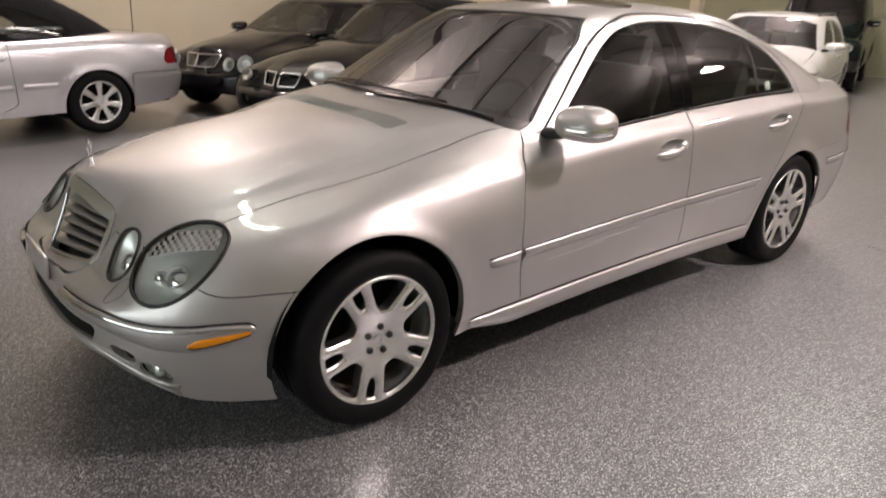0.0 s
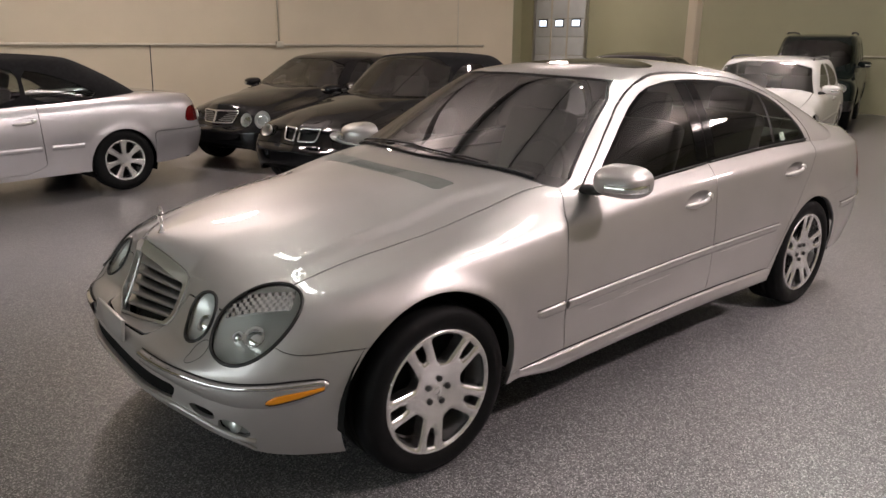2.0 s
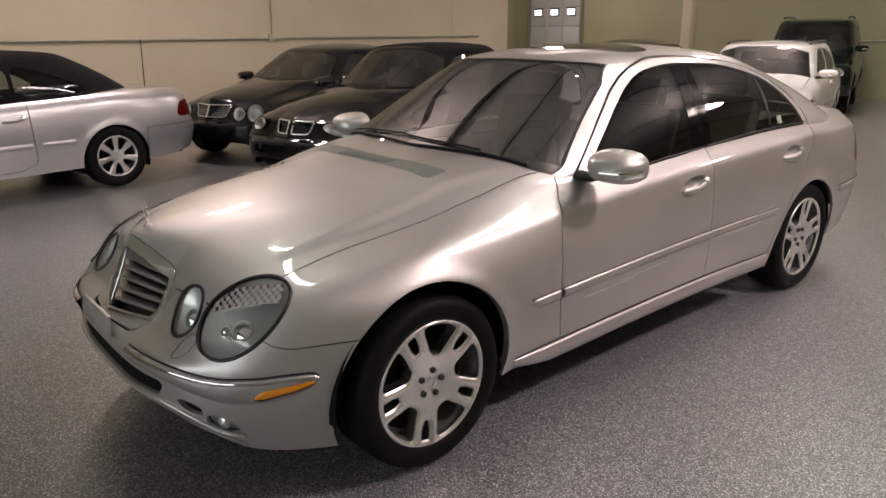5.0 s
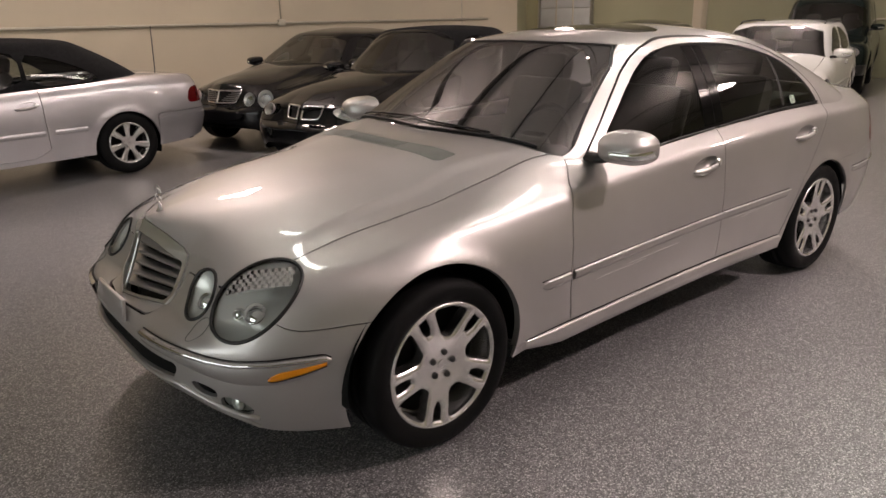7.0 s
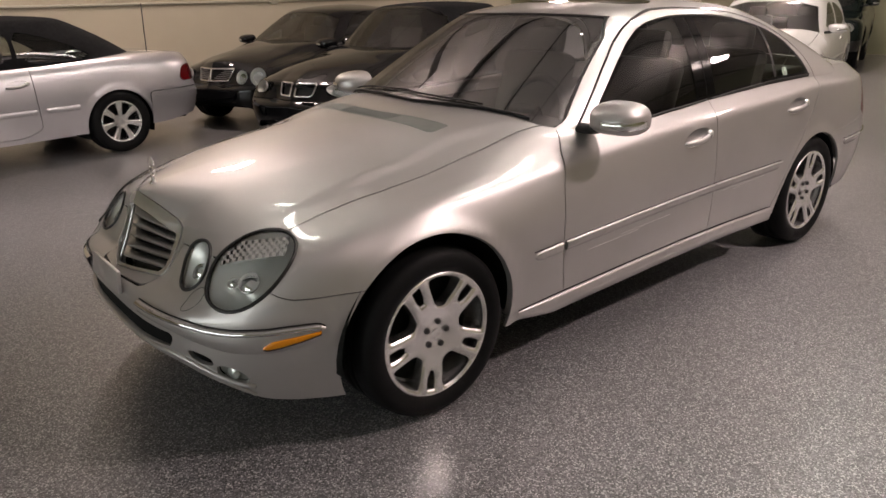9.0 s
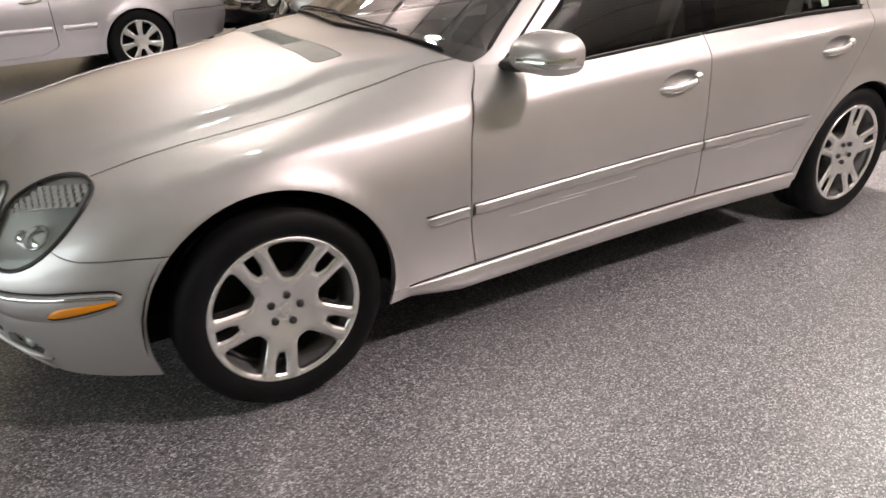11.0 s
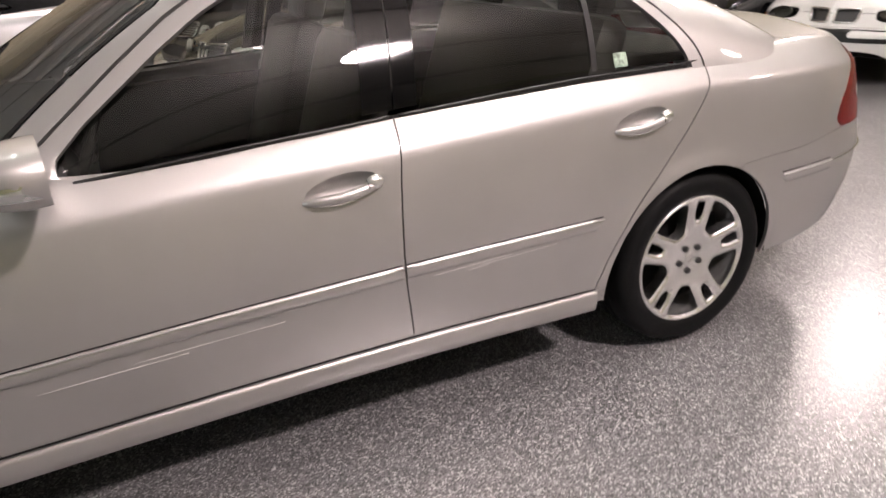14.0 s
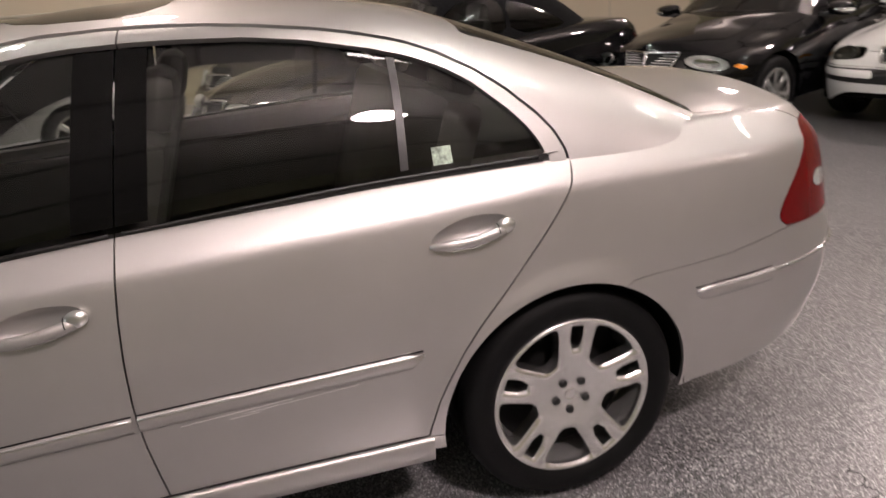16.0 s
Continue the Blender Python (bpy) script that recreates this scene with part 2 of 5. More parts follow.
def even(rows, count):
    """Each row of points laid out again at even steps of its length."""
    out = np.empty((len(rows), count, 3))
    for i, p in enumerate(rows):
        d = np.r_[0, np.cumsum(np.linalg.norm(np.diff(p, axis=0), axis=1))]
        w = np.linspace(0, d[-1], count)
        for c in range(3):
            out[i, :, c] = np.interp(w, d, p[:, c])
    return out


# ---- car bodies ----
import collections
from mathutils.bvhtree import BVHTree

# A car lies along x, its nose towards -x, the front axle at x = 0, the wheels on z = 0.
class Form:
    """The curves of one car body. Each is a few knots along the length or the height."""

    nose, tail = -0.845, 3.97
    half, zm = 0.912, 0.62
    front_round, rear_round = (0.10, 2.4, 0.27), (3.0, 3.0, 0.2)
    zb = spline([-0.85, -0.80, -0.74, -0.6, -0.4, 0.35, 2.4, 3.3, 3.97], [0.355, 0.338, 0.29, 0.215, 0.195, 0.235, 0.255, 0.265, 0.33])
    ze = spline([-0.85, -0.6, -0.3, 0.0, 0.4, 0.8, 1.3, 1.8, 2.45, 2.85, 3.3, 3.7, 3.97], [0.715, 0.742, 0.785, 0.83, 0.882, 0.92, 0.946, 0.972, 1.0, 1.018, 1.022, 1.008, 0.975])
    zc = spline([-0.85, -0.78, -0.6, -0.3, 0.0, 0.4, 0.75, 3.0, 3.3, 3.6, 3.86, 3.97], [0.825, 0.842, 0.868, 0.910, 0.945, 0.990, 1.012, 1.02, 1.048, 1.056, 1.05, 1.025])
    fe = spline([-0.85, -0.5, 0.0, 0.5, 0.9, 2.4, 2.9, 3.4, 3.97], [0.80, 0.80, 0.80, 0.825, 0.895, 0.885, 0.865, 0.82, 0.80])
    lean_front = spline([0.15, 0.25, 0.4, 0.5, 0.56, 0.62, 0.7, 0.8, 0.95], [0.07, 0.03, 0.0, 0.0, 0.04, 0.10, 0.165, 0.23, 0.29])
    lean_rear = spline([0.2, 0.35, 0.5, 0.6, 0.7, 0.85, 1.0, 1.1], [-0.09, -0.03, 0.0, 0.0, -0.03, -0.05, -0.085, -0.11])
    tuck = 0.045
    ridge = spline([-0.75, -0.5, -0.25, 0.0, 0.3, 0.53, 0.75], [0.46, 0.53, 0.565, 0.56, 0.555, 0.60, 0.66])
    # how far the shoulder crease lies under the flank's upper edge
    crease = spline([-0.3, 0.0, 0.4, 0.8, 1.3, 1.8, 2.45, 2.85, 3.3, 3.97], [0.04, 0.043, 0.07, 0.078, 0.07, 0.078, 0.08, 0.078, 0.088, 0.075])
    arch_front, arch_rear = (-0.012, 0.333, 0.376), (2.842, 0.312, 0.366)
    # the greenhouse: front and rear centre, half width and squareness at the belt and at the roof's rim
    belt_front, belt_rear, belt_half, belt_n = 0.56, 3.46, 0.825, (6.0, 7.0)
    top_front, top_rear, top_half, top_n = 1.25, 2.62, 0.575, (4.3, 4.0)
    top_side, top_end, roof = 1.372, 1.385, 1.452
    bulge, prow = 0.035, 0.085
    stations, around = 200, 220

    def width(self, s):
        x0, n, e = self.front_round
        d = np.clip((x0 - s) / (x0 - self.nose), 0, 1)
        w = self.half * np.clip(1 - d**n, 0, 1) ** e
        x0, n, e = self.rear_round
        d = np.clip((s - x0) / (self.tail - x0), 0, 1)
        return w * np.clip(1 - d**n, 0, 1) ** e

    def side(self, s, z):
        """Half width of the flank at a height."""
        w, ze, ye = self.width(s), self.ze(s), self.fe(s) * self.width(s)
        up = np.clip((z - self.zm) / (ze - self.zm), 0, 1)
        down = np.clip((self.zm - z) / (self.zm - self.zb(s)), 0, 1)
        turn = np.where(up < 0.68, 0.27 * (up / 0.68) ** 2, 0.27 + 0.73 * (np.clip(up - 0.68, 0, 1) / 0.32) ** 1.15)
        uk = (ze - self.crease(s) - self.zm) / (ze - self.zm)
        fold = np.where(up < uk, 0.33 * (np.minimum(up, uk) / uk) ** 1.7, 0.33 + 0.67 * np.clip(up - uk, 0, 1) / (1 - uk))
        g = np.clip((np.asarray(s) + 0.32) / 0.38, 0, 1)
        g = g * g * (3 - 2 * g)
        turn = turn * (1 - g) + fold * g
        return w - (w - ye) * turn - self.tuck * down**2.2

    def shell(self):
        ends = self.stations // 4
        front = self.nose + 1e-10 + 0.55 * np.linspace(0.003, 1, ends) ** (1 / self.front_round[2])
        rear = self.tail - 1e-6 - 0.5 * np.linspace(0.01, 1, ends) ** min(5.0, 1 / self.rear_round[2])
        s = np.r_[front, np.linspace(front[-1], rear[-1], self.stations - 2 * ends + 2)[1:-1], rear[::-1]]
        rows = []
        for v in s:
            zb, ze, zc = float(self.zb(v)), float(self.ze(v)), float(self.zc(v))
            z = np.linspace(zb, ze, 120)
            y = self.side(v, z)
            ye = y[-1]
            yt = ye * (1 - np.linspace(0, 1, 121)[1:])
            k = min(1.0, max(0.0, (v - 0.1) / 0.5))
            flat = 2 + (4.5 * k * k * (3 - 2 * k) if v < 1.5 else 0.6)
            zt = ze + (zc - ze) * (1 - (yt / max(ye, 1e-6)) ** flat)
            half = np.stack([np.full(240, v), -np.r_[y, yt], np.r_[z, zt]], 1)
            other = half[-2::-1] * (1, -1, 1)
            rows.append(np.concatenate([half, other]))
        P = even(rows, self.around + 1)
        fine = self.around / 120
        crisp, soft, P = smooth_rows(P.copy(), 1), smooth_rows(P.copy(), int(6 * fine * fine)), smooth_rows(P, 3)
        k, j = np.clip((P[..., :1] - 3.0) / 0.3, 0, 1), np.clip((0.05 - P[..., :1]) / 0.3, 0, 1)
        P = P * (1 - k) * (1 - j) + crisp * k + soft * j
        P = np.concatenate([P, P[-1:] * (1, 0, 1)])
        fade = np.clip((0.15 - P[..., 0]) / (0.15 - self.nose), 0, 1) ** 2
        fade2 = np.clip((P[..., 0] - 3.05) / (self.tail - 3.05), 0, 1) ** 2
        P[..., 0] += self.lean_front(P[..., 2]) * fade + self.lean_rear(P[..., 2]) * fade2
        P[..., 0] -= self.prow * np.clip(1 - np.abs(P[..., 1]) / 0.27, 0, 1) * np.clip((P[..., 2] - 0.57) / 0.2, 0, 1) ** 0.7 * np.clip((-0.35 - P[..., 0]) / 0.25, 0, 1)
        # the grille's two halves sweep back from the middle
        back = spline([0.50, 0.53, 0.556, 0.65, 0.70, 0.74], [0.0, 0.022, 0.068, 0.04, 0.022, 0.0])(P[..., 2])
        ay = np.abs(P[..., 1])
        P[..., 0] += back * np.clip(ay / 0.24, 0, 1) * np.clip((0.64 - ay) / 0.34, 0, 1) * (P[..., 0] < -0.3)
        # the bonnet's raised middle, stepping down softly towards the wings
        yy, on = np.abs(P[..., 1]), np.clip((0.66 - P[..., 0]) / 0.22, 0, 1) * np.clip((P[..., 2] - 0.70) / 0.08, 0, 1) * np.clip((P[..., 0] + 0.5) / 0.45, 0, 1)
        line = self.ridge(P[..., 0])
        k = np.clip((yy - line) / 0.055 + 0.5, 0, 1)
        P[..., 2] -= on * 0.016 * k * k * (3 - 2 * k) * np.clip((0.80 - yy) / 0.12, 0, 1)
        k = np.clip((yy - line + 0.16) / 0.20 + 0.5, 0, 1)
        P[..., 2] -= on * 0.006 * k * k * (3 - 2 * k) * np.clip((0.80 - yy) / 0.12, 0, 1)
        # arches stand a little proud of the flank
        for x, z, r in (self.arch_front, self.arch_rear):
            d = np.hypot(P[..., 0] - x, P[..., 2] - z) - r
            P[..., 1] += np.sign(P[..., 1]) * 0.013 * np.exp(-((d / 0.04) ** 2)) * (np.abs(P[..., 1]) > 0.6)
        return grid_shell(P)

    def belt(self, w, front, rear, half, n, scale=1.0):
        c, s = np.cos(w), np.sin(w)
        e = np.where(c > 0, 2 / n[0], 2 / n[1])
        xc, a = (front + rear) / 2, (rear - front) / 2 * scale
        return xc - a * np.sign(c) * np.abs(c) ** e, -half * scale * np.sign(s) * np.abs(s) ** e

    def cabin(self):
        w = np.linspace(0, 2 * math.pi, 181)[:-1] + 1e-4
        # even steps along the outline rather than by angle
        fine = np.linspace(0, 2 * math.pi, 3001)
        x, y = self.belt(fine, self.belt_front, self.belt_rear, self.belt_half, self.belt_n)
        d = np.r_[0, np.cumsum(np.hypot(np.diff(x), np.diff(y)))]
        w = np.interp(np.linspace(0, d[-1], 221)[:-1], d, fine)
        bx, by = self.belt(w, self.belt_front, self.belt_rear, self.belt_half, self.belt_n)
        tx, ty = self.belt(w, self.top_front, self.top_rear, self.top_half, self.top_n)
        mix = np.abs(np.sin(w)) ** 1.5
        bz = np.maximum(self.ze(bx), self.zc(bx) - 0.045 * (np.abs(by) / 0.8)) - 0.02 - 0.025 * mix
        tz = self.top_end + (self.top_side - self.top_end) * mix
        rows = []
        xc = (self.top_front + self.top_rear) / 2
        for i in range(len(w)):
            h = np.linspace(0, 1, 24)
            b, t = np.array([bx[i], by[i], bz[i]]), np.array([tx[i], ty[i], tz[i]])
            p = b + (t - b) * h[:, None]
            out = np.array([bx[i] - (self.belt_front + self.belt_rear) / 2, by[i] * 3.2, 0.0])
            out /= np.linalg.norm(out)
            drop = np.linspace(1, 0, 5)[:-1, None] * abs(math.cos(w[i])) ** 0.5 * 0.16
            bow = self.bulge * (1 - 0.55 * max(0.0, math.cos(w[i])) ** 0.4)
            low = 0.16 * abs(math.cos(w[i])) ** 0.5
            skirt = b + (b - t) * drop + (0, 0, 0)
            p += (out * 0.8 + (0, 0, 0.6)) * (bow * np.sin(math.pi * (h + low) / (1 + low)) ** 0.9)[:, None]
            lift_out = (out * 0.8 + (0, 0, 0.6)) * (bow * np.sin(math.pi * np.maximum(low - drop[:, 0], 0) / (1 + low)) ** 0.9)[:, None]
            skirt = skirt + lift_out
            k = 1 - np.linspace(0, 0.985, 20)[1:]
            q = np.stack([xc + (tx[i] - xc) * k, ty[i] * k, tz[i] + (self.roof - tz[i]) * (1 - k**2.0)], 1)
            rows.append(np.concatenate([skirt, p, q]) if drop[0] > 0.02 else np.concatenate([b + np.array([0, 0, -0.004]) * drop / 0.16, p, q]))
        P = even(rows, 64)
        P = smooth_rows(P, 10)
        V, F = grid_shell(P, closed=True)
        n = len(P)
        F.append(tuple(i * 64 + 63 for i in range(n)))
        return V, F


def open_cabin(form, shell, roof):
    """Cuts the body open under its cabin, exactly along the line where the two meet."""
    V = shell[0]
    xc, a = (form.belt_front + form.belt_rear) / 2, (form.belt_rear - form.belt_front) / 2 - 0.03
    u, v = np.abs((V[:, 0] - xc) / a), np.abs(V[:, 1] / (form.belt_half - 0.03))
    n = np.where(V[:, 0] < xc, form.belt_n[0], form.belt_n[1])
    phi = (u**n + v**n) ** (1 / n) - 1
    tree = BVHTree.FromPolygons(roof[0][:, :3].tolist(), roof[1])
    for i in np.nonzero((V[:, 2] > 0.8) & (phi < 0.4))[0]:
        hit = tree.ray_cast(Vector((V[i, 0], V[i, 1], 3.0)), Vector((0, 0, -1)))[0]
        if hit is not None:
            phi[i] = V[i, 2] - hit.z + 0.006
    return clip(shell, np.where(V[:, 2] > 0.8, phi, 1.0))


def flank_field(poly, sign=-1):
    def field(V):
        d = inside(V[:, 0], V[:, 2], poly)
        return np.where(V[:, 1] * sign > 0.3, d, -1.0)
    return field


# ---- the hall ----
FLOOR = material("flake_floor", (0.3, 0.3, 0.31), 0.3, coat=0.62)
p = FLOOR.node_tree.nodes["Principled BSDF"]
p.inputs["Coat Roughness"].default_value = 0.3
c = coords(FLOOR)
v = node(FLOOR, "ShaderNodeTexVoronoi", Scale=235.0, Randomness=1.0)
wire(FLOOR, c, "Object", v, "Vector")
sep = FLOOR.node_tree.nodes.new("ShaderNodeSeparateColor")
wire(FLOOR, v, "Color", sep, "Color")
flakes = ramp(FLOOR, sep, "Red", [(0.0, (0.052, 0.050, 0.051)), (0.29, (0.136, 0.132, 0.137)), (0.59, (0.248, 0.241, 0.247)), (0.875, (0.59, 0.58, 0.58))], "CONSTANT")
n = node(FLOOR, "ShaderNodeTexNoise", Scale=0.8, Detail=5.0)
wire(FLOOR, c, "Object", n, "Vector")
tone = ramp(FLOOR, n, "Fac", [(0.3, (0.88, 0.88, 0.88)), (0.7, (1.0, 1.0, 1.0))])
mul = FLOOR.node_tree.nodes.new("ShaderNodeMix")
mul.data_type, mul.blend_type = "RGBA", "MULTIPLY"
mul.inputs[0].default_value = 1.0
FLOOR.node_tree.links.new(flakes.outputs[0], mul.inputs[6])
FLOOR.node_tree.links.new(tone.outputs[0], mul.inputs[7])
FLOOR.node_tree.links.new(mul.outputs[2], p.inputs["Base Color"])
n2 = node(FLOOR, "ShaderNodeTexNoise", Scale=16.0, Detail=5.0)
wire(FLOOR, c, "Object", n2, "Vector")
bump = node(FLOOR, "ShaderNodeBump", Strength=0.4, Distance=0.005)
wire(FLOOR, n2, "Fac", bump, "Height")
wire(FLOOR, bump, "Normal", p, "Normal")
wire(FLOOR, bump, "Normal", p, "Coat Normal")

WALL = varied(material("cream_wall_paint", (0.60, 0.53, 0.40), 0.6), (0.60, 0.53, 0.40), 0.05, 0.7, (0.5, 0.65), 0.1, 60.0)
WALL_DARK = varied(material("tan_wall_paint", (0.32, 0.318, 0.205), 0.6), (0.32, 0.318, 0.205), 0.05, 0.7, (0.5, 0.65), 0.1, 60.0)
CEILING = varied(material("pale_ceiling", (0.72, 0.69, 0.67), 0.8), (0.72, 0.69, 0.67), 0.08, 1.2)
BEAM = varied(material("dark_beam", (0.07, 0.065, 0.06), 0.6), (0.07, 0.065, 0.06), 0.1, 3.0)
STEEL = varied(material("painted_steel", (0.5, 0.47, 0.38), 0.5), (0.5, 0.47, 0.38), 0.08, 4.0)
DOOR_GREY = varied(material("grey_door", (0.5, 0.53, 0.52), 0.45), (0.5, 0.53, 0.52), 0.06, 3.0)
DAY = material("daylight_pane", (0.75, 0.88, 1.0), 0.5, emit=2.5)

X0, X1, Y0, Y1, H = -9.0, 16.3, -10.0, 9.0, 5.6
JOG, Y2 = 10.2, 14.7


def slab(name, x0, y0, z0, x1, y1, z1, mat, label, category, kind="structure", bevel=0.0):
    ob = part(name, bm_box((x1 - x0, y1 - y0, z1 - z0), ((x0 + x1) / 2, (y0 + y1) / 2, (z0 + z1) / 2), bevel), mat, smooth=False)
    return tagged(ob, label, category, kind=kind)


slab("floor", X0 - 0.3, Y0 - 0.3, -0.12, X1 + 0.3, Y2 + 0.3, 0.0, FLOOR, "grey flake epoxy floor with a soft sheen", "floor")
slab("ceiling", X0 - 0.3, Y0 - 0.3, H, X1 + 0.3, Y2 + 0.3, H + 0.15, CEILING, "pale ceiling of the hall", "ceiling")
slab("wall_north", X0, Y1, 0, JOG, Y1 + 0.2, H, WALL, "cream painted long wall", "wall")
slab("wall_return", JOG - 0.2, Y1 + 0.2, 0, JOG, Y2, H, WALL, "cream painted return wall", "wall")
slab("wall_back", JOG, Y2, 0, X1, Y2 + 0.2, H, WALL_DARK, "tan painted back wall", "wall")
slab("wall_east", X1, Y0, 0, X1 + 0.2, Y2 + 0.2, H, WALL_DARK, "tan painted end wall", "wall")
# unseen walls, coloured dark so the car's windows reflect less light
slab("wall_south", X0, Y0 - 0.2, 0, X1, Y0, H, WALL_DARK, "unseen tan wall, kept dark for the reflections", "wall")
slab("wall_west", X0 - 0.2, Y0 - 0.2, 0, X0, Y1 + 0.2, H, WALL_DARK, "unseen tan wall, kept dark for the reflections", "wall")



def pipe(points, radius, mat, label):
    return tagged(rod("conduit", points, radius, mat, sides=8), label, "pipe", kind="structure")


# surface conduit along the long wall, with its junction box and the riser
pipe([(X0, Y1 - 0.035, 1.45), (9.3, Y1 - 0.035, 1.42)], 0.022, STEEL, "thin cream conduit along the wall")
pipe([(4.5, Y1 - 0.03, 1.46), (4.5, Y1 - 0.03, H)], 0.010, STEEL, "thin cream riser conduit on the wall")
pipe([(X1 - 0.03, Y0, 1.25), (X1 - 0.03, 5.6, 1.25)], 0.02, STEEL, "thin tan conduit along the end wall")
tagged(part("junction_box", bm_box((0.13, 0.06, 0.11), (4.5, Y1 - 0.045, 1.435), 0.008), STEEL), "small cream junction box on the wall conduit", "junction box")
for x in (-4.0, 8.6):
    tagged(part("wall_joint", bm_box((0.02, 0.008, H), (x, Y1 - 0.004, H / 2)), STEEL, smooth=False), "narrow vertical joint cover on the wall", "trim", kind="structure")
tagged(part("steel_post", bm_box((0.24, 0.24, H), (14.0, 6.9, H / 2), 0.02), WALL), "cream painted square steel post", "post", kind="structure")


def roller_door(y0, y1, top):
    """A sectional door in the end wall, with three small panes, panel ribs and side tracks."""
    door = new("door_1")
    tagged(door, "grey sectional lift door with three small lit panes", "door", kind="structure")
    x = X1 - 0.05
    rows = np.arange(0.0, top, 0.55)
    third = (y1 - y0) / 3
    for z in rows:
        part("door_section", bm_box((0.06, y1 - y0, 0.54), (x, (y0 + y1) / 2, z + 0.27), 0.012), DOOR_GREY, door)
    for i in range(3):
        yc = y0 + third * (i + 0.5)
        frame_ob = part("pane_frame", bm_box((0.03, third * 0.52, 0.25), (x - 0.035, yc, 2.06), 0.01), TRIM, door)
        part("pane", bm_box((0.01, third * 0.42, 0.17), (x - 0.052, yc, 2.06), 0.003), DAY, frame_ob, "bright daylight pane")
    for y in (y0 + third, y0 + 2 * third):
        part("stile", bm_box((0.02, 0.06, top), (x - 0.035, y, top / 2), 0.005), STEEL, door)
    for y in (y0 - 0.05, y1 + 0.05):
        part("track", bm_box((0.09, 0.07, top + 0.4), (x - 0.02, y, (top + 0.4) / 2), 0.01), SATIN, door)
    return door


roller_door(11.95, 13.98, 3.3)


def fill_window(y0, y1, z0, z1, count):
    """A row of glowing panes, unseen, added in the wall at the car's nose to light it."""
    window = new("fill_window_1")
    tagged(window, "unseen row of glowing panes added to light the car's nose", "window", kind="structure")
    wide = (y1 - y0) / count
    for i in range(count):
        part("pane", bm_box((0.02, wide - 0.08, z1 - z0), (X0 + 0.02, y0 + wide * (i + 0.5), (z0 + z1) / 2), 0.004), FILL_WEST, window, "bright daylight pane")
    for i in range(count + 1):
        part("mullion", bm_box((0.07, 0.08, z1 - z0), (X0 + 0.036, y0 + wide * i, (z0 + z1) / 2), 0.006), SATIN, window)
    for z in (z0 - 0.04, z1 + 0.04):
        part("rail", bm_box((0.07, y1 - y0 + 0.08, 0.08), (X0 + 0.036, (y0 + y1) / 2, z), 0.006), SATIN, window)


# added cool fill from the west; no window is known there
FILL_WEST = material("cool_fill_pane", (0.86, 0.97, 0.95), 0.5, emit=3.7)
fill_window(-6.0, 2.0, 0.9, 3.2, 5)




def high_bay(x, y, glow, r=0.27):
    """A round high-bay lamp: canopy, rod, dome shade and glowing lens."""
    lamp = new("ceiling_lamp")
    tagged(lamp, "round warm white high-bay lamp under the ceiling", "ceiling lamp", "high-bay lamps")
    lamp.location = (x, y, H - 1.15)
    V, F = lathe([(0.06, -0.20), (0.07, -0.16), (0.10, -0.12), (r * 0.8, -0.03), (r * 1.02, 0.06), (r * 1.04, 0.07)], 32)
    mesh_object("shade", np.stack([V[:, 0], V[:, 2], -V[:, 1]], 1), F, SHADE_GLOW if glow is LAMP_GLOW else SHADE_DIM, lamp, "translucent acrylic shade", normals=False)
    V, F = lathe([(0.001, 0.09), (r * 0.6, 0.082), (r, 0.06)], 24)
    mesh_object("lamp_lens", np.stack([V[:, 0], V[:, 2], -V[:, 1]], 1), [f[::-1] for f in F], glow, lamp, "glowing lens", normals=False)
    rod("stem", [(0, 0, 0.16), (0, 0, 1.15)], 0.015, SATIN, lamp)
    return lamp


# the lamps at x = 9.4 and 13.2 are added, unseen, as fill
for lx, ly, glow in ((3.2, -3.9, LAMP_GLOW), (1.4, 6.0, LAMP_DIM), (10.1, 2.9, LAMP_MID), (9.4, -4.2, LAMP_WEAK), (13.2, 10.6, LAMP_DIM)):
    high_bay(lx, ly, glow)


def tube_light(x, y, angle):
    """A twin fluorescent batten."""
    lamp = new("strip_lamp")
    tagged(lamp, "white twin-tube fluorescent batten under the ceiling", "strip lamp", "fluorescent battens")
    lamp.matrix_basis = pose(x, y, H - 0.12, 0, 0, angle)
    part("batten", bm_box((1.25, 0.2, 0.06), (0, 0, 0.05), 0.01), CEILING, lamp)
    for dy in (-0.055, 0.055):
        rod("lamp_tube", [(-0.6, dy, 0), (0.6, dy, 0)], 0.016, TUBE_GLOW, lamp, "glowing tube", 8)


TUBE_GLOW = material("tube_glow", (0.86, 0.96, 0.86), 0.5, emit=75.0)
for lx, ly in ((0.3, 2.2), (4.9, 0.4), (8.8, 0.4)):
    tube_light(lx, ly, 90)


def fill_panel(x, y):
    """An unseen wide fill light, added to brighten the wing tops and shoulders."""
    lamp = new("fill_panel_lamp")
    tagged(lamp, "unseen wide fill light added under the ceiling", "ceiling lamp", "ceiling panel lamps")
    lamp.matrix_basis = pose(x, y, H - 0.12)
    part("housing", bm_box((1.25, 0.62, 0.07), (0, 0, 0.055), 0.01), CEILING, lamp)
    part("cover", bm_box((1.2, 0.57, 0.03), (0, 0, 0.003), 0.008), PANEL_GLOW, lamp, "glowing face of the added fill light")


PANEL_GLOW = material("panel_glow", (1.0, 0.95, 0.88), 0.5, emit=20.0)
# two added fill panels above the car's near flank
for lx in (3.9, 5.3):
    fill_panel(lx, -1.0)
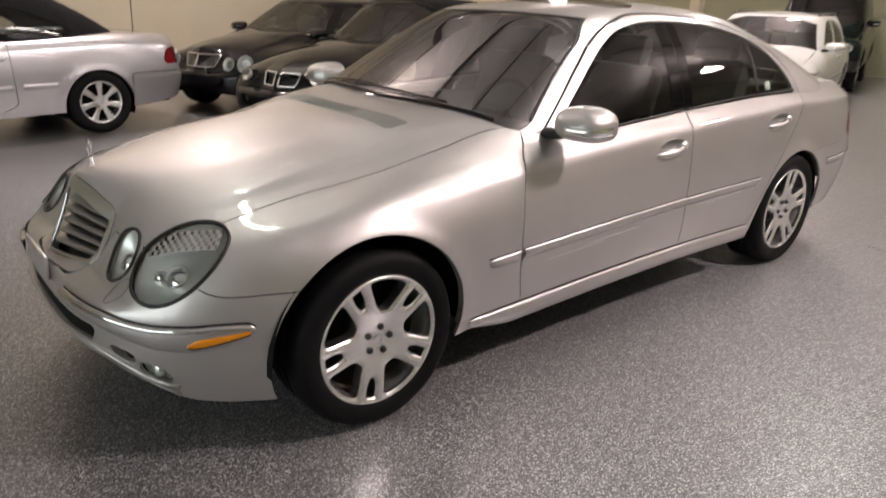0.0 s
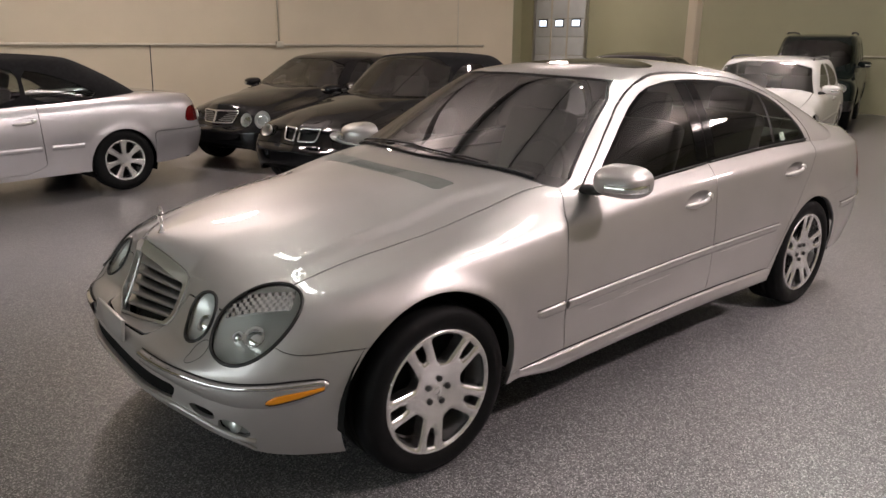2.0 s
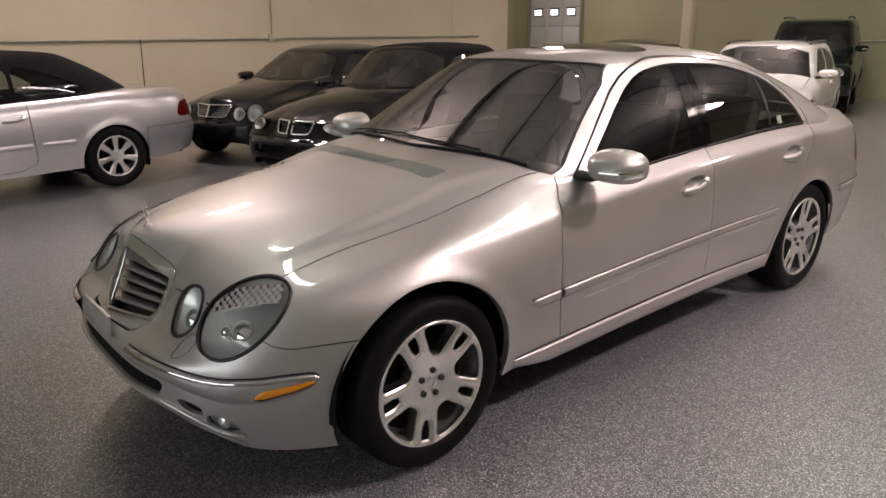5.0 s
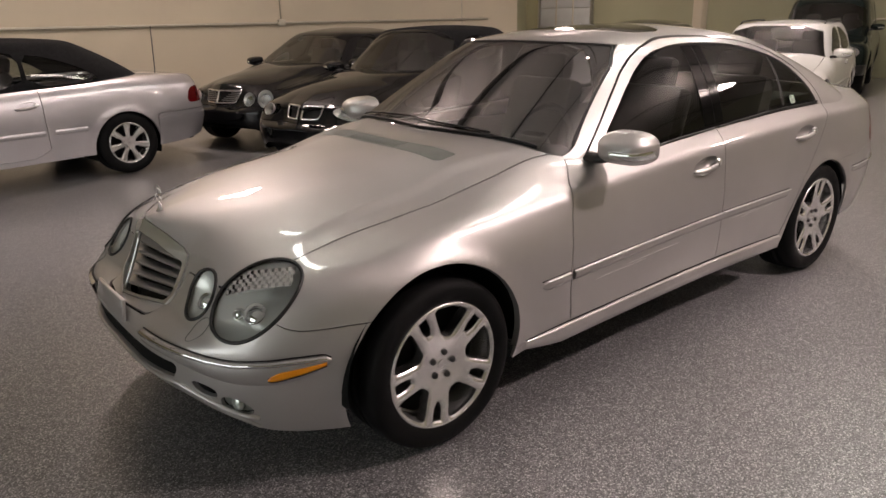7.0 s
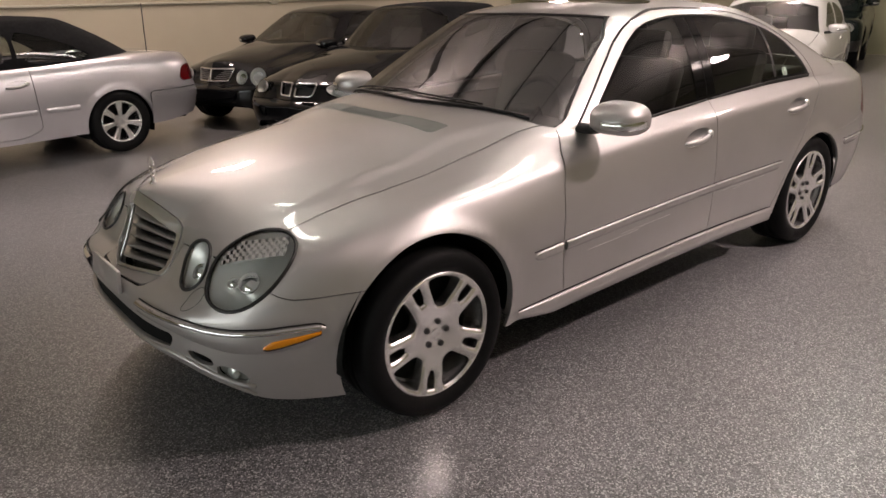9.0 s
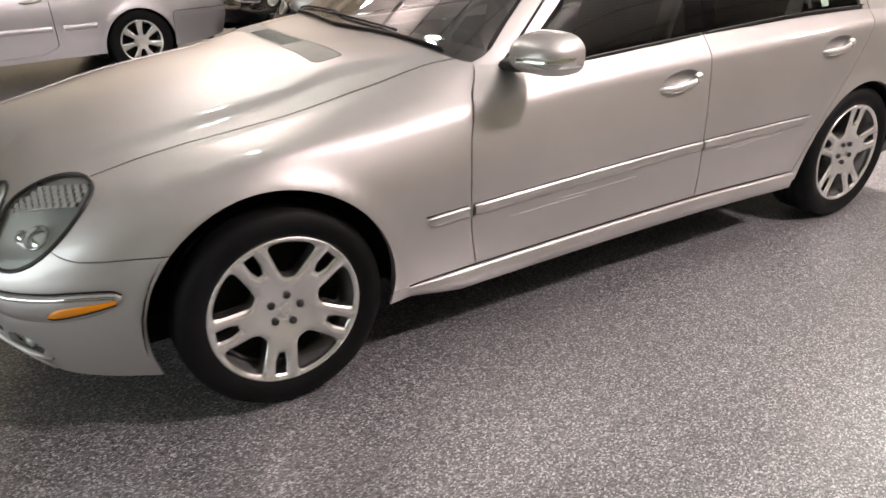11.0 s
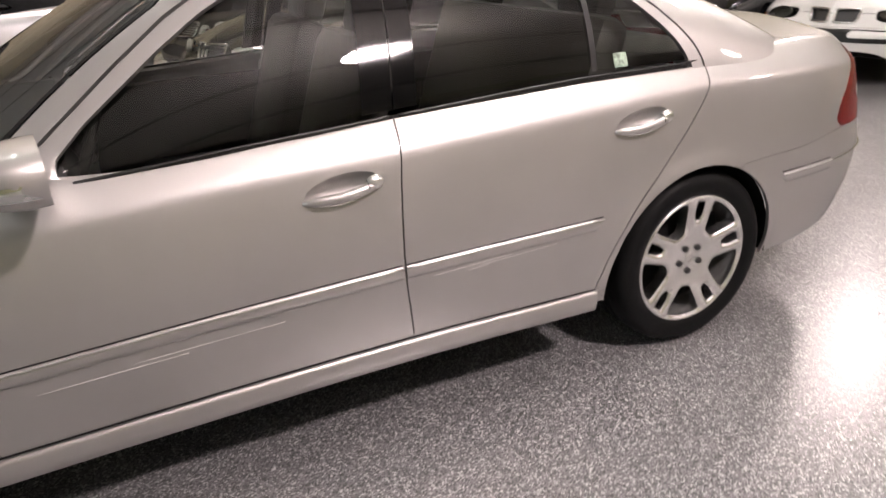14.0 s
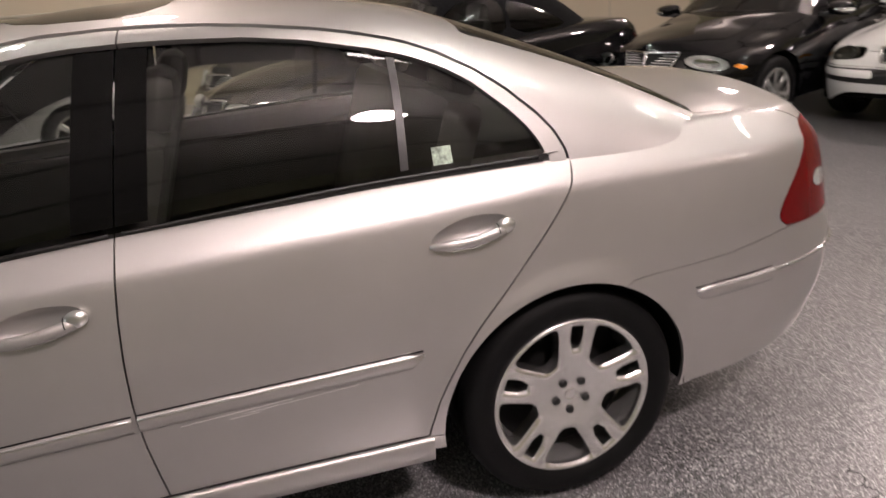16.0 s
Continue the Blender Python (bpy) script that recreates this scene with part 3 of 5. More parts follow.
for by in (-7.7, -5.3, -2.9, -0.5, 1.9, 4.3, 6.7, 11.5):
    slab("ceiling_beam", X0 if by < Y1 else JOG, by - 0.022, H - 0.10, X1, by + 0.022, H, BEAM, "dark steel beam under the ceiling", "beam")

# a wandering crack in the floor coating
random.seed(5)
for cx, cy, steps in ((3.62, -1.12, 26), (3.46, -1.36, 16)):
    pts = []
    for k in range(steps):
        pts.append((cx, cy, 0.0006))
        cx += random.uniform(-0.022, 0.018)
        cy += random.uniform(-0.022, 0.006)
    tagged(rod("floor_crack", pts, 0.0018, UNDER, sides=5, squash=0.4), "thin dark crack in the floor coating", "crack", kind="structure")


# ---- wheels ----
def polar(r0, r1, nr, nw, height):
    """A dished disc facing -y: height(r) is how far it stands out."""
    r = np.linspace(r0, r1, nr)
    w = -np.linspace(0, 2 * math.pi, nw + 1)[:-1]
    P = np.empty((nw, nr, 3))
    P[..., 0] = np.cos(w)[:, None] * r
    P[..., 2] = np.sin(w)[:, None] * r
    P[..., 1] = -height(r)[None]
    return grid_shell(P, closed=True)


def wheel_parts(parent, radius, rim, face, spokes="twin", turn=0.0, width=0.235, detail=True):
    """A wheel about its own centre, its outer side towards -y at -face: tyre, rim, spoked face, hub and bolts."""
    t = radius - rim
    prof = [(rim - 0.012, face + 0.012), (rim, -0.004), (rim + 0.006, -0.008), (rim + 0.25 * t, -0.017), (rim + 0.55 * t, -0.02), (rim + 0.8 * t, -0.012), (rim + 0.93 * t, 0.004), (radius - 0.003, 0.02), (radius, 0.045)]
    grooves = [(radius, 0.07), (radius - 0.007, 0.073), (radius - 0.007, 0.082), (radius, 0.085), (radius, width / 2), (radius - 0.007, width / 2 + 0.004), (radius - 0.007, width / 2 + 0.012), (radius, width / 2 + 0.015)]
    back = [(radius, width - 0.045), (rim + 0.5 * t, width), (rim, width - 0.01)]
    V, F = lathe(prof[1:] + grooves + back, 72 if detail else 40)
    tyre = mesh_object("tyre", V, F, RUBBER, parent, "black rubber tyre", normals=False)
    V, F = lathe([(rim + 0.003, 0.0), (rim + 0.002, -0.006), (rim - 0.001, -0.0105), (rim - 0.007, -0.0115), (rim - 0.012, -0.006), (rim - 0.014, 0.006), (rim - 0.02, 0.03), (rim - 0.026, 0.1), (rim - 0.022, width - 0.02), (rim, width - 0.01)], 72 if detail else 40)
    mesh_object("rim", V, F, ALLOY, parent, "silver alloy rim", normals=False)
    # near-black, not metal grey: the shade inside the rim is put into its colour
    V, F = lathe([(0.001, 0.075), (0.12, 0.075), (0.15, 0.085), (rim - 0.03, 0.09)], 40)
    mesh_object("brake_disc", V, F, UNDER, parent, "brake disc, near-black for the shade behind the spokes", normals=False)
    h = spline([0.0, 0.03, 0.06, 0.11, 0.18, rim - 0.012, rim], [-0.010, -0.010, -0.006, 0.002, 0.009, 0.012, 0.010])

    def height(r):
        return h(r) + face - 0.012
    disc = polar(0.034, rim - 0.008, 52 if detail else 26, 360 if detail else 168, height)
    r, w = np.hypot(disc[0][:, 0], disc[0][:, 2]), np.arctan2(disc[0][:, 2], disc[0][:, 0]) - turn
    if spokes == "twin":
        step = 2 * math.pi / 5
        d = (w + step / 2) % step - step / 2
        off = np.abs(r * np.sin(d))
        reach = (r - 0.10) / (rim - 0.10)
        arm = np.where(r < 0.09, 0.2, 0.046 + 0.012 * np.clip(reach, 0, 1)) - off
        fillet = 0.095 - 0.010 * np.cos(5 * d) - r
        edge = r - (rim - 0.016)
        # soft corners where spokes meet the hub and the rim
        solid = -0.008 * np.log(np.exp(-np.clip(arm, -0.1, 0.1) / -0.008) + np.exp(-np.clip(fillet, -0.1, 0.1) / -0.008) + np.exp(-np.clip(edge, -0.1, 0.1) / -0.008)) * -1
        slot = off - (0.0175 - 0.35 * np.clip(0.172 - r, 0, 1))
        phi = np.minimum(solid, np.maximum(slot, np.maximum(0.145 - r, r - rim + 0.022)))
    else:
        n = 7 if spokes == "seven" else 5
        step = 2 * math.pi / n
        d = (w + step / 2) % step - step / 2
        off = np.abs(r * np.sin(d))
        arm = (0.021 if n == 7 else 0.03) + 0.03 * np.clip((r - 0.09) / rim, 0, 1) ** 1.0 - off
        phi = np.maximum(np.maximum(arm, 0.075 - r), r - (rim - 0.02))
    V, F = disc
    face_shell = clip((np.concatenate([V, phi[:, None]], 1), F), phi)
    V, F = face_shell
    # crowned spokes: the face falls away towards the edges of its openings
    fall = np.clip(1 - V[:, 6] / 0.016, 0, 1) ** 2 * np.clip((V[:, 0] ** 2 + V[:, 2] ** 2) / 0.1**2 - 0.6, 0, 1)
    V = np.array(V[:, :6])
    V[:, 1] += 0.009 * fall
    V[:, 3:] = normals_of(V, F)
    panel("spokes", (V, F), ALLOY, parent, "silver five twin-spoke alloy face" if spokes == "twin" else "silver spoked alloy face", depth=0.045, way=(0, 1, 0))
    V, F = lathe([(0.001, -0.001), (0.02, 0.0), (0.035, 0.001)], 32)
    V[:, 1] -= face - 0.022
    mesh_object("hub_cap", V, F, ALLOY, parent, "metal hub cap", normals=False)
    if detail:
        for i in range(5):
            a = 2 * math.pi * i / 5 + turn + math.pi / 5 * 5
            V, F = lathe([(0.001, 0.001), (0.0095, 0.001), (0.0125, -0.004), (0.0125, -0.0052)], 12)
            V = V * (1, -1, 1) + (0.048 * math.cos(a), -(face - 0.012) + 0.0005, 0.048 * math.sin(a))
            mesh_object("wheel_bolt", V, [f[::-1] for f in F], TRIM, parent, "recessed dark wheel bolt", normals=False)
        # a ring of three arms on the cap, raised
        ring = [(0.017 * math.cos(q), -face + 0.0195, 0.017 * math.sin(q)) for q in np.linspace(0, 2 * math.pi, 25)[:-1]]
        V, F = tube(ring, 0.0016, 6, True)
        mesh_object("cap_ring", V, F, CHROME, parent, normals=False)
    return parent


def wheel(name, at, side, radius, rim, face, spokes, turn, parent, detail=True):
    hub = new(name)
    hub.parent = parent
    wheel_parts(hub, radius, rim, face, spokes, turn, detail=detail)
    hub.matrix_basis = pose(*at, 0, 0, 0 if side < 0 else 180)
    return hub


# ---- the silver saloon ----

def oval(V, centre, axis, up, a, b, n=2.2):
    """Field of an oval opening seen along axis: positive within."""
    axis, up = Vector(axis).normalized(), Vector(up)
    right = axis.cross(up).normalized()
    up = right.cross(axis).normalized()
    d = V[:, :3] - np.array(centre)
    u, v, w = d @ np.array(right), d @ np.array(up), d @ np.array(axis)
    q = ((np.abs(u) / a) ** n + (np.abs(v) / b) ** n) ** (1 / n)
    return np.where(np.abs(w) < 0.25, (1 - q) * min(a, b), -1.0)


def saloon():
    form = Form()
    car = new("car")
    tagged(car, "parked silver four-door saloon with chrome grille and twin-spoke wheels", "car")
    shell = form.shell()
    roof = form.cabin()

    # wheel openings and the hole under the cabin
    for x, z, r in (form.arch_front, form.arch_rear):
        V = shell[0]
        shell = clip(shell, np.where(np.abs(V[:, 1]) > 0.45, np.hypot(V[:, 0] - x, V[:, 2] - z) - r, 1.0))
    shell = open_cabin(form, shell, roof)
    whole = BVHTree.FromPolygons(shell[0][:, :3].tolist(), shell[1])

    # headlamps: a large and a small oval each side
    lamps = []
    for sign in (-1, 1):
        for centre, axis, up, a, b, big in (
            ((-0.571, 0.645 * sign, 0.665), (-0.551, 0.408 * sign, 0.728), (0.829, 0.166 * sign, 0.534), 0.117, 0.170, True),
            ((-0.689, 0.446 * sign, 0.657), (-0.723, 0.154 * sign, 0.673), (0.587, -0.377 * sign, 0.717), 0.074, 0.090, False),
        ):
            field = lambda V: oval(V, centre, axis, up, a, b)
            piece, shell = split(shell, field, 0.0015)
            lamps.append((piece, centre, axis, up, a, b, big, sign))

    # grille opening in the nose
    frame_poly_front = polygon([(0.0, 0.818), (0.14, 0.783), (0.245, 0.752), (0.279, 0.735), (0.280, 0.705), (0.266, 0.588), (0.246, 0.562), (0.1, 0.556), (-0.1, 0.556), (-0.246, 0.562), (-0.266, 0.588), (-0.280, 0.705), (-0.279, 0.735), (-0.245, 0.752), (-0.14, 0.783)], 0)
    grille_poly = polygon([(0.0, 0.776), (0.14, 0.742), (0.245, 0.710), (0.256, 0.70), (0.246, 0.592), (0.233, 0.572), (0.1, 0.565), (-0.1, 0.565), (-0.233, 0.572), (-0.246, 0.592), (-0.256, 0.70), (-0.245, 0.710), (-0.14, 0.742)], 0)
    surround, shell = split(shell, lambda V: np.where(V[:, 0] < -0.4, inside(V[:, 1], V[:, 2], frame_poly_front), -1.0), 0.001)
    grille_piece, surround = split(surround, lambda V: np.where(V[:, 0] < -0.4, inside(V[:, 1], V[:, 2], grille_poly), -1.0), 0.0)

    # lower intakes in the bumper
    intake_poly = polygon([(-0.47, 0.452), (0.47, 0.452), (0.49, 0.432), (0.45, 0.380), (-0.45, 0.380), (-0.49, 0.432)], 1)
    intake, shell = split(shell, lambda V: np.where(V[:, 0] < -0.5, inside(V[:, 1], V[:, 2], intake_poly), -1.0), 0.0)
    fogs = []
    for sign in (-1, 1):
        poly = polygon([(0.535 * sign, 0.408), (0.62 * sign, 0.385), (0.615 * sign, 0.345), (0.55 * sign, 0.362)], 1)
        slot, shell = split(shell, lambda V: np.where(V[:, 0] < -0.35, inside(V[:, 1], V[:, 2], poly), -1.0), 0.0)
        poly = polygon([(0.63 * sign, 0.365), (0.685 * sign, 0.34), (0.70 * sign, 0.30), (0.67 * sign, 0.278), (0.61 * sign, 0.305)], 2)
        fog, shell = split(shell, lambda V: np.where(V[:, 0] < -0.35, inside(V[:, 1], V[:, 2], poly), -1.0), 0.0)
        fogs.append((slot, fog, sign))

    # tail lamps
    tails = []
    for sign in (-1, 1):
        poly = polygon([(3.524, 0.725), (3.545, 0.702), (3.66, 0.698), (3.80, 0.70), (3.98, 0.74), (3.98, 0.93), (3.80, 0.965), (3.70, 0.965), (3.645, 0.88), (3.555, 0.79), (3.526, 0.75)], 1)
        tail, shell = split(shell, lambda V: np.where((V[:, 1] * sign > 0.42), inside(V[:, 0], V[:, 2], poly), -1.0), 0.0012)
        tails.append((tail, sign))

    edge = spline([-0.8, -0.66, -0.6, -0.4, -0.2, 0.03, 0.3, 0.585, 0.74, 0.85], [0.42, 0.54, 0.585, 0.637, 0.643, 0.655, 0.667, 0.682, 0.707, 0.715])
    bonnet, shell = split(shell, lambda V: np.minimum(np.minimum(edge(V[:, 0]) - np.abs(V[:, 1]), 0.95 - V[:, 0]), V[:, 2] - 0.684 + 0.05 * np.clip((0.31 - np.abs(V[:, 1])) / 0.03, 0, 3)), 0.0025)
    bumper, shell = split(shell, lambda V: np.minimum(-0.2 - V[:, 0], spline([-0.62, -0.567, -0.54, -0.498, -0.436, -0.2], [0.72, 0.613, 0.591, 0.580, 0.579, 0.581])(V[:, 0]) - V[:, 2]), 0.0018)
    rear_bumper, shell = split(shell, lambda V: np.minimum(V[:, 0] - 3.0, spline([3.0, 3.3, 3.6, 3.9], [0.655, 0.668, 0.70, 0.70])(V[:, 0]) - V[:, 2]), 0.0009)
    boot, shell = split(shell, lambda V: np.minimum(np.minimum(0.685 - np.abs(V[:, 1]), V[:, 0] - 3.12), V[:, 2] - 0.62), 0.002)
    sill_line = spline([0.3, 0.69, 1.77, 2.5], [0.275, 0.297, 0.32, 0.305])
    doors = []
    front_poly = polygon([(0.72, 0.15), (0.689, 0.29), (0.655, 0.42), (0.645, 0.55), (0.652, 0.72), (0.69, 0.86), (0.745, 0.93), (0.80, 1.02), (1.79, 1.05), (1.785, 0.97), (1.757, 0.75), (1.75, 0.55), (1.778, 0.31), (1.80, 0.15)], 1)
    rear_poly = polygon([(1.80, 0.15), (1.778, 0.31), (1.75, 0.55), (1.757, 0.75), (1.785, 0.97), (1.79, 1.06), (2.90, 1.06), (2.886, 0.98), (2.862, 0.92), (2.795, 0.837), (2.677, 0.708), (2.56, 0.59), (2.47, 0.44), (2.43, 0.30), (2.41, 0.15)], 1)
    sills = []
    for sign in (-1, 1):
        sill, shell = split(shell, lambda V: np.where((V[:, 1] * sign > 0.5) & (V[:, 0] > 0.2) & (V[:, 0] < 2.75), sill_line(V[:, 0]) - V[:, 2], -1.0), 0.0015)
        sills.append(sill)
        for poly, which in ((front_poly, "front_door"), (rear_poly, "rear_door")):
            piece, shell = split(shell, flank_field(poly, sign), 0.0022)
            doors.append((piece, which, sign))
    fender_l, rest = split(shell, lambda V: np.where(V[:, 0] < 1.2, -V[:, 1], -1.0))
    fender_r, rest = split(rest, lambda V: np.where(V[:, 0] < 1.2, V[:, 1] + 1e-6, -1.0))
    quarter_l, quarter_r = split(rest, lambda V: -V[:, 1])

    vent_line = lambda V: 0.348 + 0.09 * V[:, 1] ** 2 - V[:, 0]
    vent, bonnet = split(bonnet, lambda V: np.minimum(0.475 - np.abs(V[:, 1]), 0.05 - np.abs(vent_line(V))), 0.0008)
    panel("bonnet", bonnet, SILVER, car)
    cowl = panel("cowl_vent", vent, VENT_GREY, car, "grey ribbed fresh-air vent")
    top = BVHTree.FromPolygons(vent[0][:, :3].tolist(), vent[1])
    for i in range(44):
        y = -0.455 + 0.91 * i / 43
        if abs(y) < 0.2:
            x = 0.348 + 0.09 * y * y
            pts = [top.ray_cast(Vector((x + d, y, 1.5)), Vector((0, 0, -1)))[0] for d in (-0.04, 0.0, 0.04)]
            if all(pts):
                rod("vent_slot", [p + Vector((0, 0, 0.0008)) for p in pts], 0.0016, DARK_SLOT, cowl, sides=5)
    panel("front_bumper", bumper, SILVER, car)
    panel("rear_bumper", rear_bumper, SILVER, car)
    panel("boot_lid", boot, SILVER, car)
    for piece in (fender_l, fender_r):
        panel("front_wing", piece, SILVER, car, depth=0.03)
    for piece in (quarter_l, quarter_r):
        panel("rear_wing", piece, SILVER, car, depth=0.03)
    for piece, sign in zip(sills, (-1, 1)):
        sill_ob = panel("sill", piece, SILVER, car)
        xs = np.linspace(0.425, 2.445, 40)
        prof = [(-0.006, -0.005), (0.004, -0.007), (0.010, -0.012), (0.012, -0.020), (0.009, -0.050), (0.003, -0.078), (-0.006, -0.086), (-0.03, -0.088)]
        rows = np.array([[(x, sign * (float(form.side(x, z)) + out - 0.010 * max(0, 1 - (x - 0.425) / 0.12)), z + dz * min(1.0, 0.55 + 2.2 * (x - 0.425))) for out, dz in prof] for x, z in zip(xs, sill_line(xs))])
        joint = [(x, sign * (float(form.side(x, z)) + 0.0005), z - 0.001) for x, z in zip(xs, sill_line(xs))]
        rod("sill_joint", joint, 0.0032, BELT, sill_ob, "dark joint above the sill", 5)
        if sign < 0:
            rows = rows[:, ::-1]
        mesh_object("sill_ledge", *grid_shell(rows), SILVER, sill_ob, "rounded sill ledge", normals=False)

    # greenhouse
    dlo = polygon([(0.955, 0.922), (1.3, 0.948), (1.785, 0.972), (2.449, 1.004), (2.80, 1.004), (2.828, 1.012), (2.775, 1.10), (2.637, 1.224), (2.486, 1.286), (2.2, 1.345), (1.92, 1.36), (1.70, 1.357), (1.49, 1.328), (1.30, 1.235), (0.955, 0.985)], 1)
    frame_poly = polygon([(0.74, 0.86), (1.785, 0.90), (2.60, 0.93), (2.86, 0.95), (2.888, 0.99), (2.851, 1.078), (2.722, 1.203), (2.561, 1.294), (2.366, 1.345), (2.1, 1.38), (1.866, 1.392), (1.62, 1.385), (1.42, 1.34), (1.22, 1.23)], 1)
    part_f = polygon([(0.5, 0.8), (1.775, 0.8), (1.785, 0.975), (1.87, 1.5), (0.5, 1.5)], 0)
    ws_poly = polygon([(-0.70, 0.82), (0.70, 0.82), (0.748, 0.965), (0.735, 1.0), (0.54, 1.362), (0.4, 1.378), (0.0, 1.384), (-0.4, 1.378), (-0.54, 1.362), (-0.735, 1.0), (-0.748, 0.965)], 1)
    screen, roof = split(roof, lambda V: np.where((V[:, 0] < 1.7), inside(V[:, 1], V[:, 2], ws_poly), -1.0), 0.001)
    rw_poly = polygon([(-0.74, 0.92), (0.74, 0.92), (0.66, 1.06), (0.52, 1.375), (-0.52, 1.375), (-0.66, 1.06)], 1)
    back_glass, roof = split(roof, lambda V: np.where(V[:, 0] > 2.3, inside(V[:, 1], V[:, 2], rw_poly), -1.0), 0.001)
    sun_poly = polygon([(1.52, -0.40), (1.52, 0.40), (1.98, 0.40), (1.98, -0.40)], 2)
    sun, roof = split(roof, lambda V: np.where(V[:, 2] > 1.36, inside(V[:, 0], V[:, 1], sun_poly), -1.0), 0.002)
    panel("sunroof", sun, GLOSS_BLACK, car, "dark glass sunroof", depth=0.02)
    panel("windscreen", screen, SCREEN_GLASS, car, "raked tinted windscreen", lift=-0.002, turn_in=False)
    rimmed = clip(screen, np.minimum(0.0055 - inside(screen[0][:, 1], screen[0][:, 2], ws_poly), screen[0][:, 2] - 0.985))
    panel("screen_border", rimmed, BELT, car, "black border of the windscreen", lift=0.001, turn_in=False)
    pane_tree = BVHTree.FromPolygons(screen[0][:, :3].tolist(), screen[1])

    def on_screen(y, back):
        """A point of the windscreen a little behind the line where it meets the bonnet."""
        for x in np.linspace(0.5, 0.95, 181):
            hit = whole.ray_cast(Vector((x, y, 2.0)), Vector((0, 0, -1)))[0]
            if hit is None or hit.z < 0.8:
                return pane_tree.ray_cast(Vector((x + back, y, 2.0)), Vector((0, 0, -1)))[0]
        return None

    base = [on_screen(y, 0.006) for y in np.linspace(-0.655, 0.655, 57)]
    base = [p + Vector((-0.002, 0, 0.001)) for p in base if p is not None]
    if len(base) > 8:
        rod("screen_gasket", base, 0.006, BELT, car, "black gasket at the foot of the windscreen", 6)
    for y0, y1, back0, back1 in ((-0.42, 0.16, 0.020, 0.050), (0.10, 0.62, 0.050, 0.022)):
        arm = [on_screen(y0 + (y1 - y0) * k, back0 + (back1 - back0) * k) for k in np.linspace(0, 1, 16)]
        arm = [p + Vector((-0.004, 0, 0.006)) for p in arm if p is not None]
        if len(arm) > 4:
            rod("wiper", arm, 0.0048, BELT, car, "black wiper arm and blade", 6)
    panel("rear_window", back_glass, GLASS_DARK, car, "tinted rear window", lift=-0.002, turn_in=False)
    for sign in (-1, 1):
        frame_piece, roof = split(roof, flank_field(frame_poly, sign), 0.0038)
        for which, keep in (("front_door", 1), ("rear_door", -1)):
            own = clip(frame_piece, keep * inside(frame_piece[0][:, 0], frame_piece[0][:, 2], part_f), 0.002)
            glassy, own = split(own, flank_field(dlo, sign), 0.0)
            lower = [d for d in doors if d[1] == which and d[2] == sign][0][0]
            hx, hz = (1.598, 0.818) if which == "front_door" else (2.585, 0.858)
            _, lower = split(lower, lambda V: 1 - np.hypot((V[:, 0] - hx) / 0.104, (V[:, 2] - hz - 0.105 * (V[:, 0] - hx)) / 0.0385))
            door = panel(which, lower, SILVER, car)
            line = spline([0.93, 1.3, 1.785, 2.449, 2.83], [0.924, 0.950, 0.975, 1.006, 1.010])(own[0][:, 0]) - own[0][:, 2]
            panel("window_frame", clip(own, -line), SILVER, door)
            low = clip(own, np.where(own[0][:, 0] < 2.835, line, -1.0))
            corner = clip(own, np.minimum(line, own[0][:, 0] - 2.83))
            if len(corner[1]) > 3:
                panel("shoulder_corner", corner, SILVER, door, turn_in=False)
            line = spline([0.93, 1.3, 1.785, 2.449, 2.83], [0.924, 0.950, 0.975, 1.006, 1.010])(low[0][:, 0]) - low[0][:, 2]
            panel("belt_seal", clip(low, 0.019 - line), BELT, door, "matt black belt seal", lift=0.001, turn_in=False)
            panel("door_shoulder", clip(low, line - 0.019), SILVER, door, turn_in=False)
            skin = BVHTree.FromPolygons(frame_piece[0][:, :3].tolist(), frame_piece[1])
            bead = []
            for x in np.linspace(0.985, 1.772, 40) if which == "front_door" else np.linspace(1.800, 2.80, 48):
                z = float(spline([0.93, 1.3, 1.785, 2.449, 2.83], [0.924, 0.950, 0.975, 1.006, 1.010])(np.array([x]))[0]) - 0.006
                hit = skin.ray_cast(Vector((x, 2.0 * sign, z)), Vector((0, -sign, 0)))[0]
                if hit is not None:
                    bead.append(hit + Vector((0, 0.001 * sign, 0)))
            rod("belt_bead", bead, 0.0055, TRIM, door, "rounded black bead under the windows", 8)
            rimless, band = split(glassy, flank_field(dlo, sign), 0.014)
            panel("window_seal", band, BELT, door, "black seal", lift=0.001, turn_in=False)
            u = rimless[0][:, 0] - 0.16 * (rimless[0][:, 2] - 1.0)
            if which == "front_door":
                pillar = u - 1.70
            else:
                pillar = 1.86 - u
            post, pane = clip(rimless, pillar), clip(rimless, -pillar)
            panel("pillar_trim", post, GLOSS_BLACK, door, "gloss black pillar cover", lift=0.001, turn_in=False)
            if which == "rear_door":
                u = pane[0][:, 0] - 0.09 * (pane[0][:, 2] - 1.0)
                bar = clip(pane, u - 2.441)
                bar = clip(bar, 2.461 - bar[0][:, 0] + 0.09 * (bar[0][:, 2] - 1.0))
                panel("divider_bar", bar, TRIM, door, "black divider bar", lift=0.002, turn_in=False)
                panel("quarter_pane", clip(pane, u - 2.451, 0.010), GLASS_DARK, door, "small tinted corner pane", lift=-0.003, turn_in=False)
                pane = clip(pane, 2.451 - u, 0.010)
            panel("door_window", pane, GLASS_DARK, door, "dark tinted glass", lift=-0.003, turn_in=False)
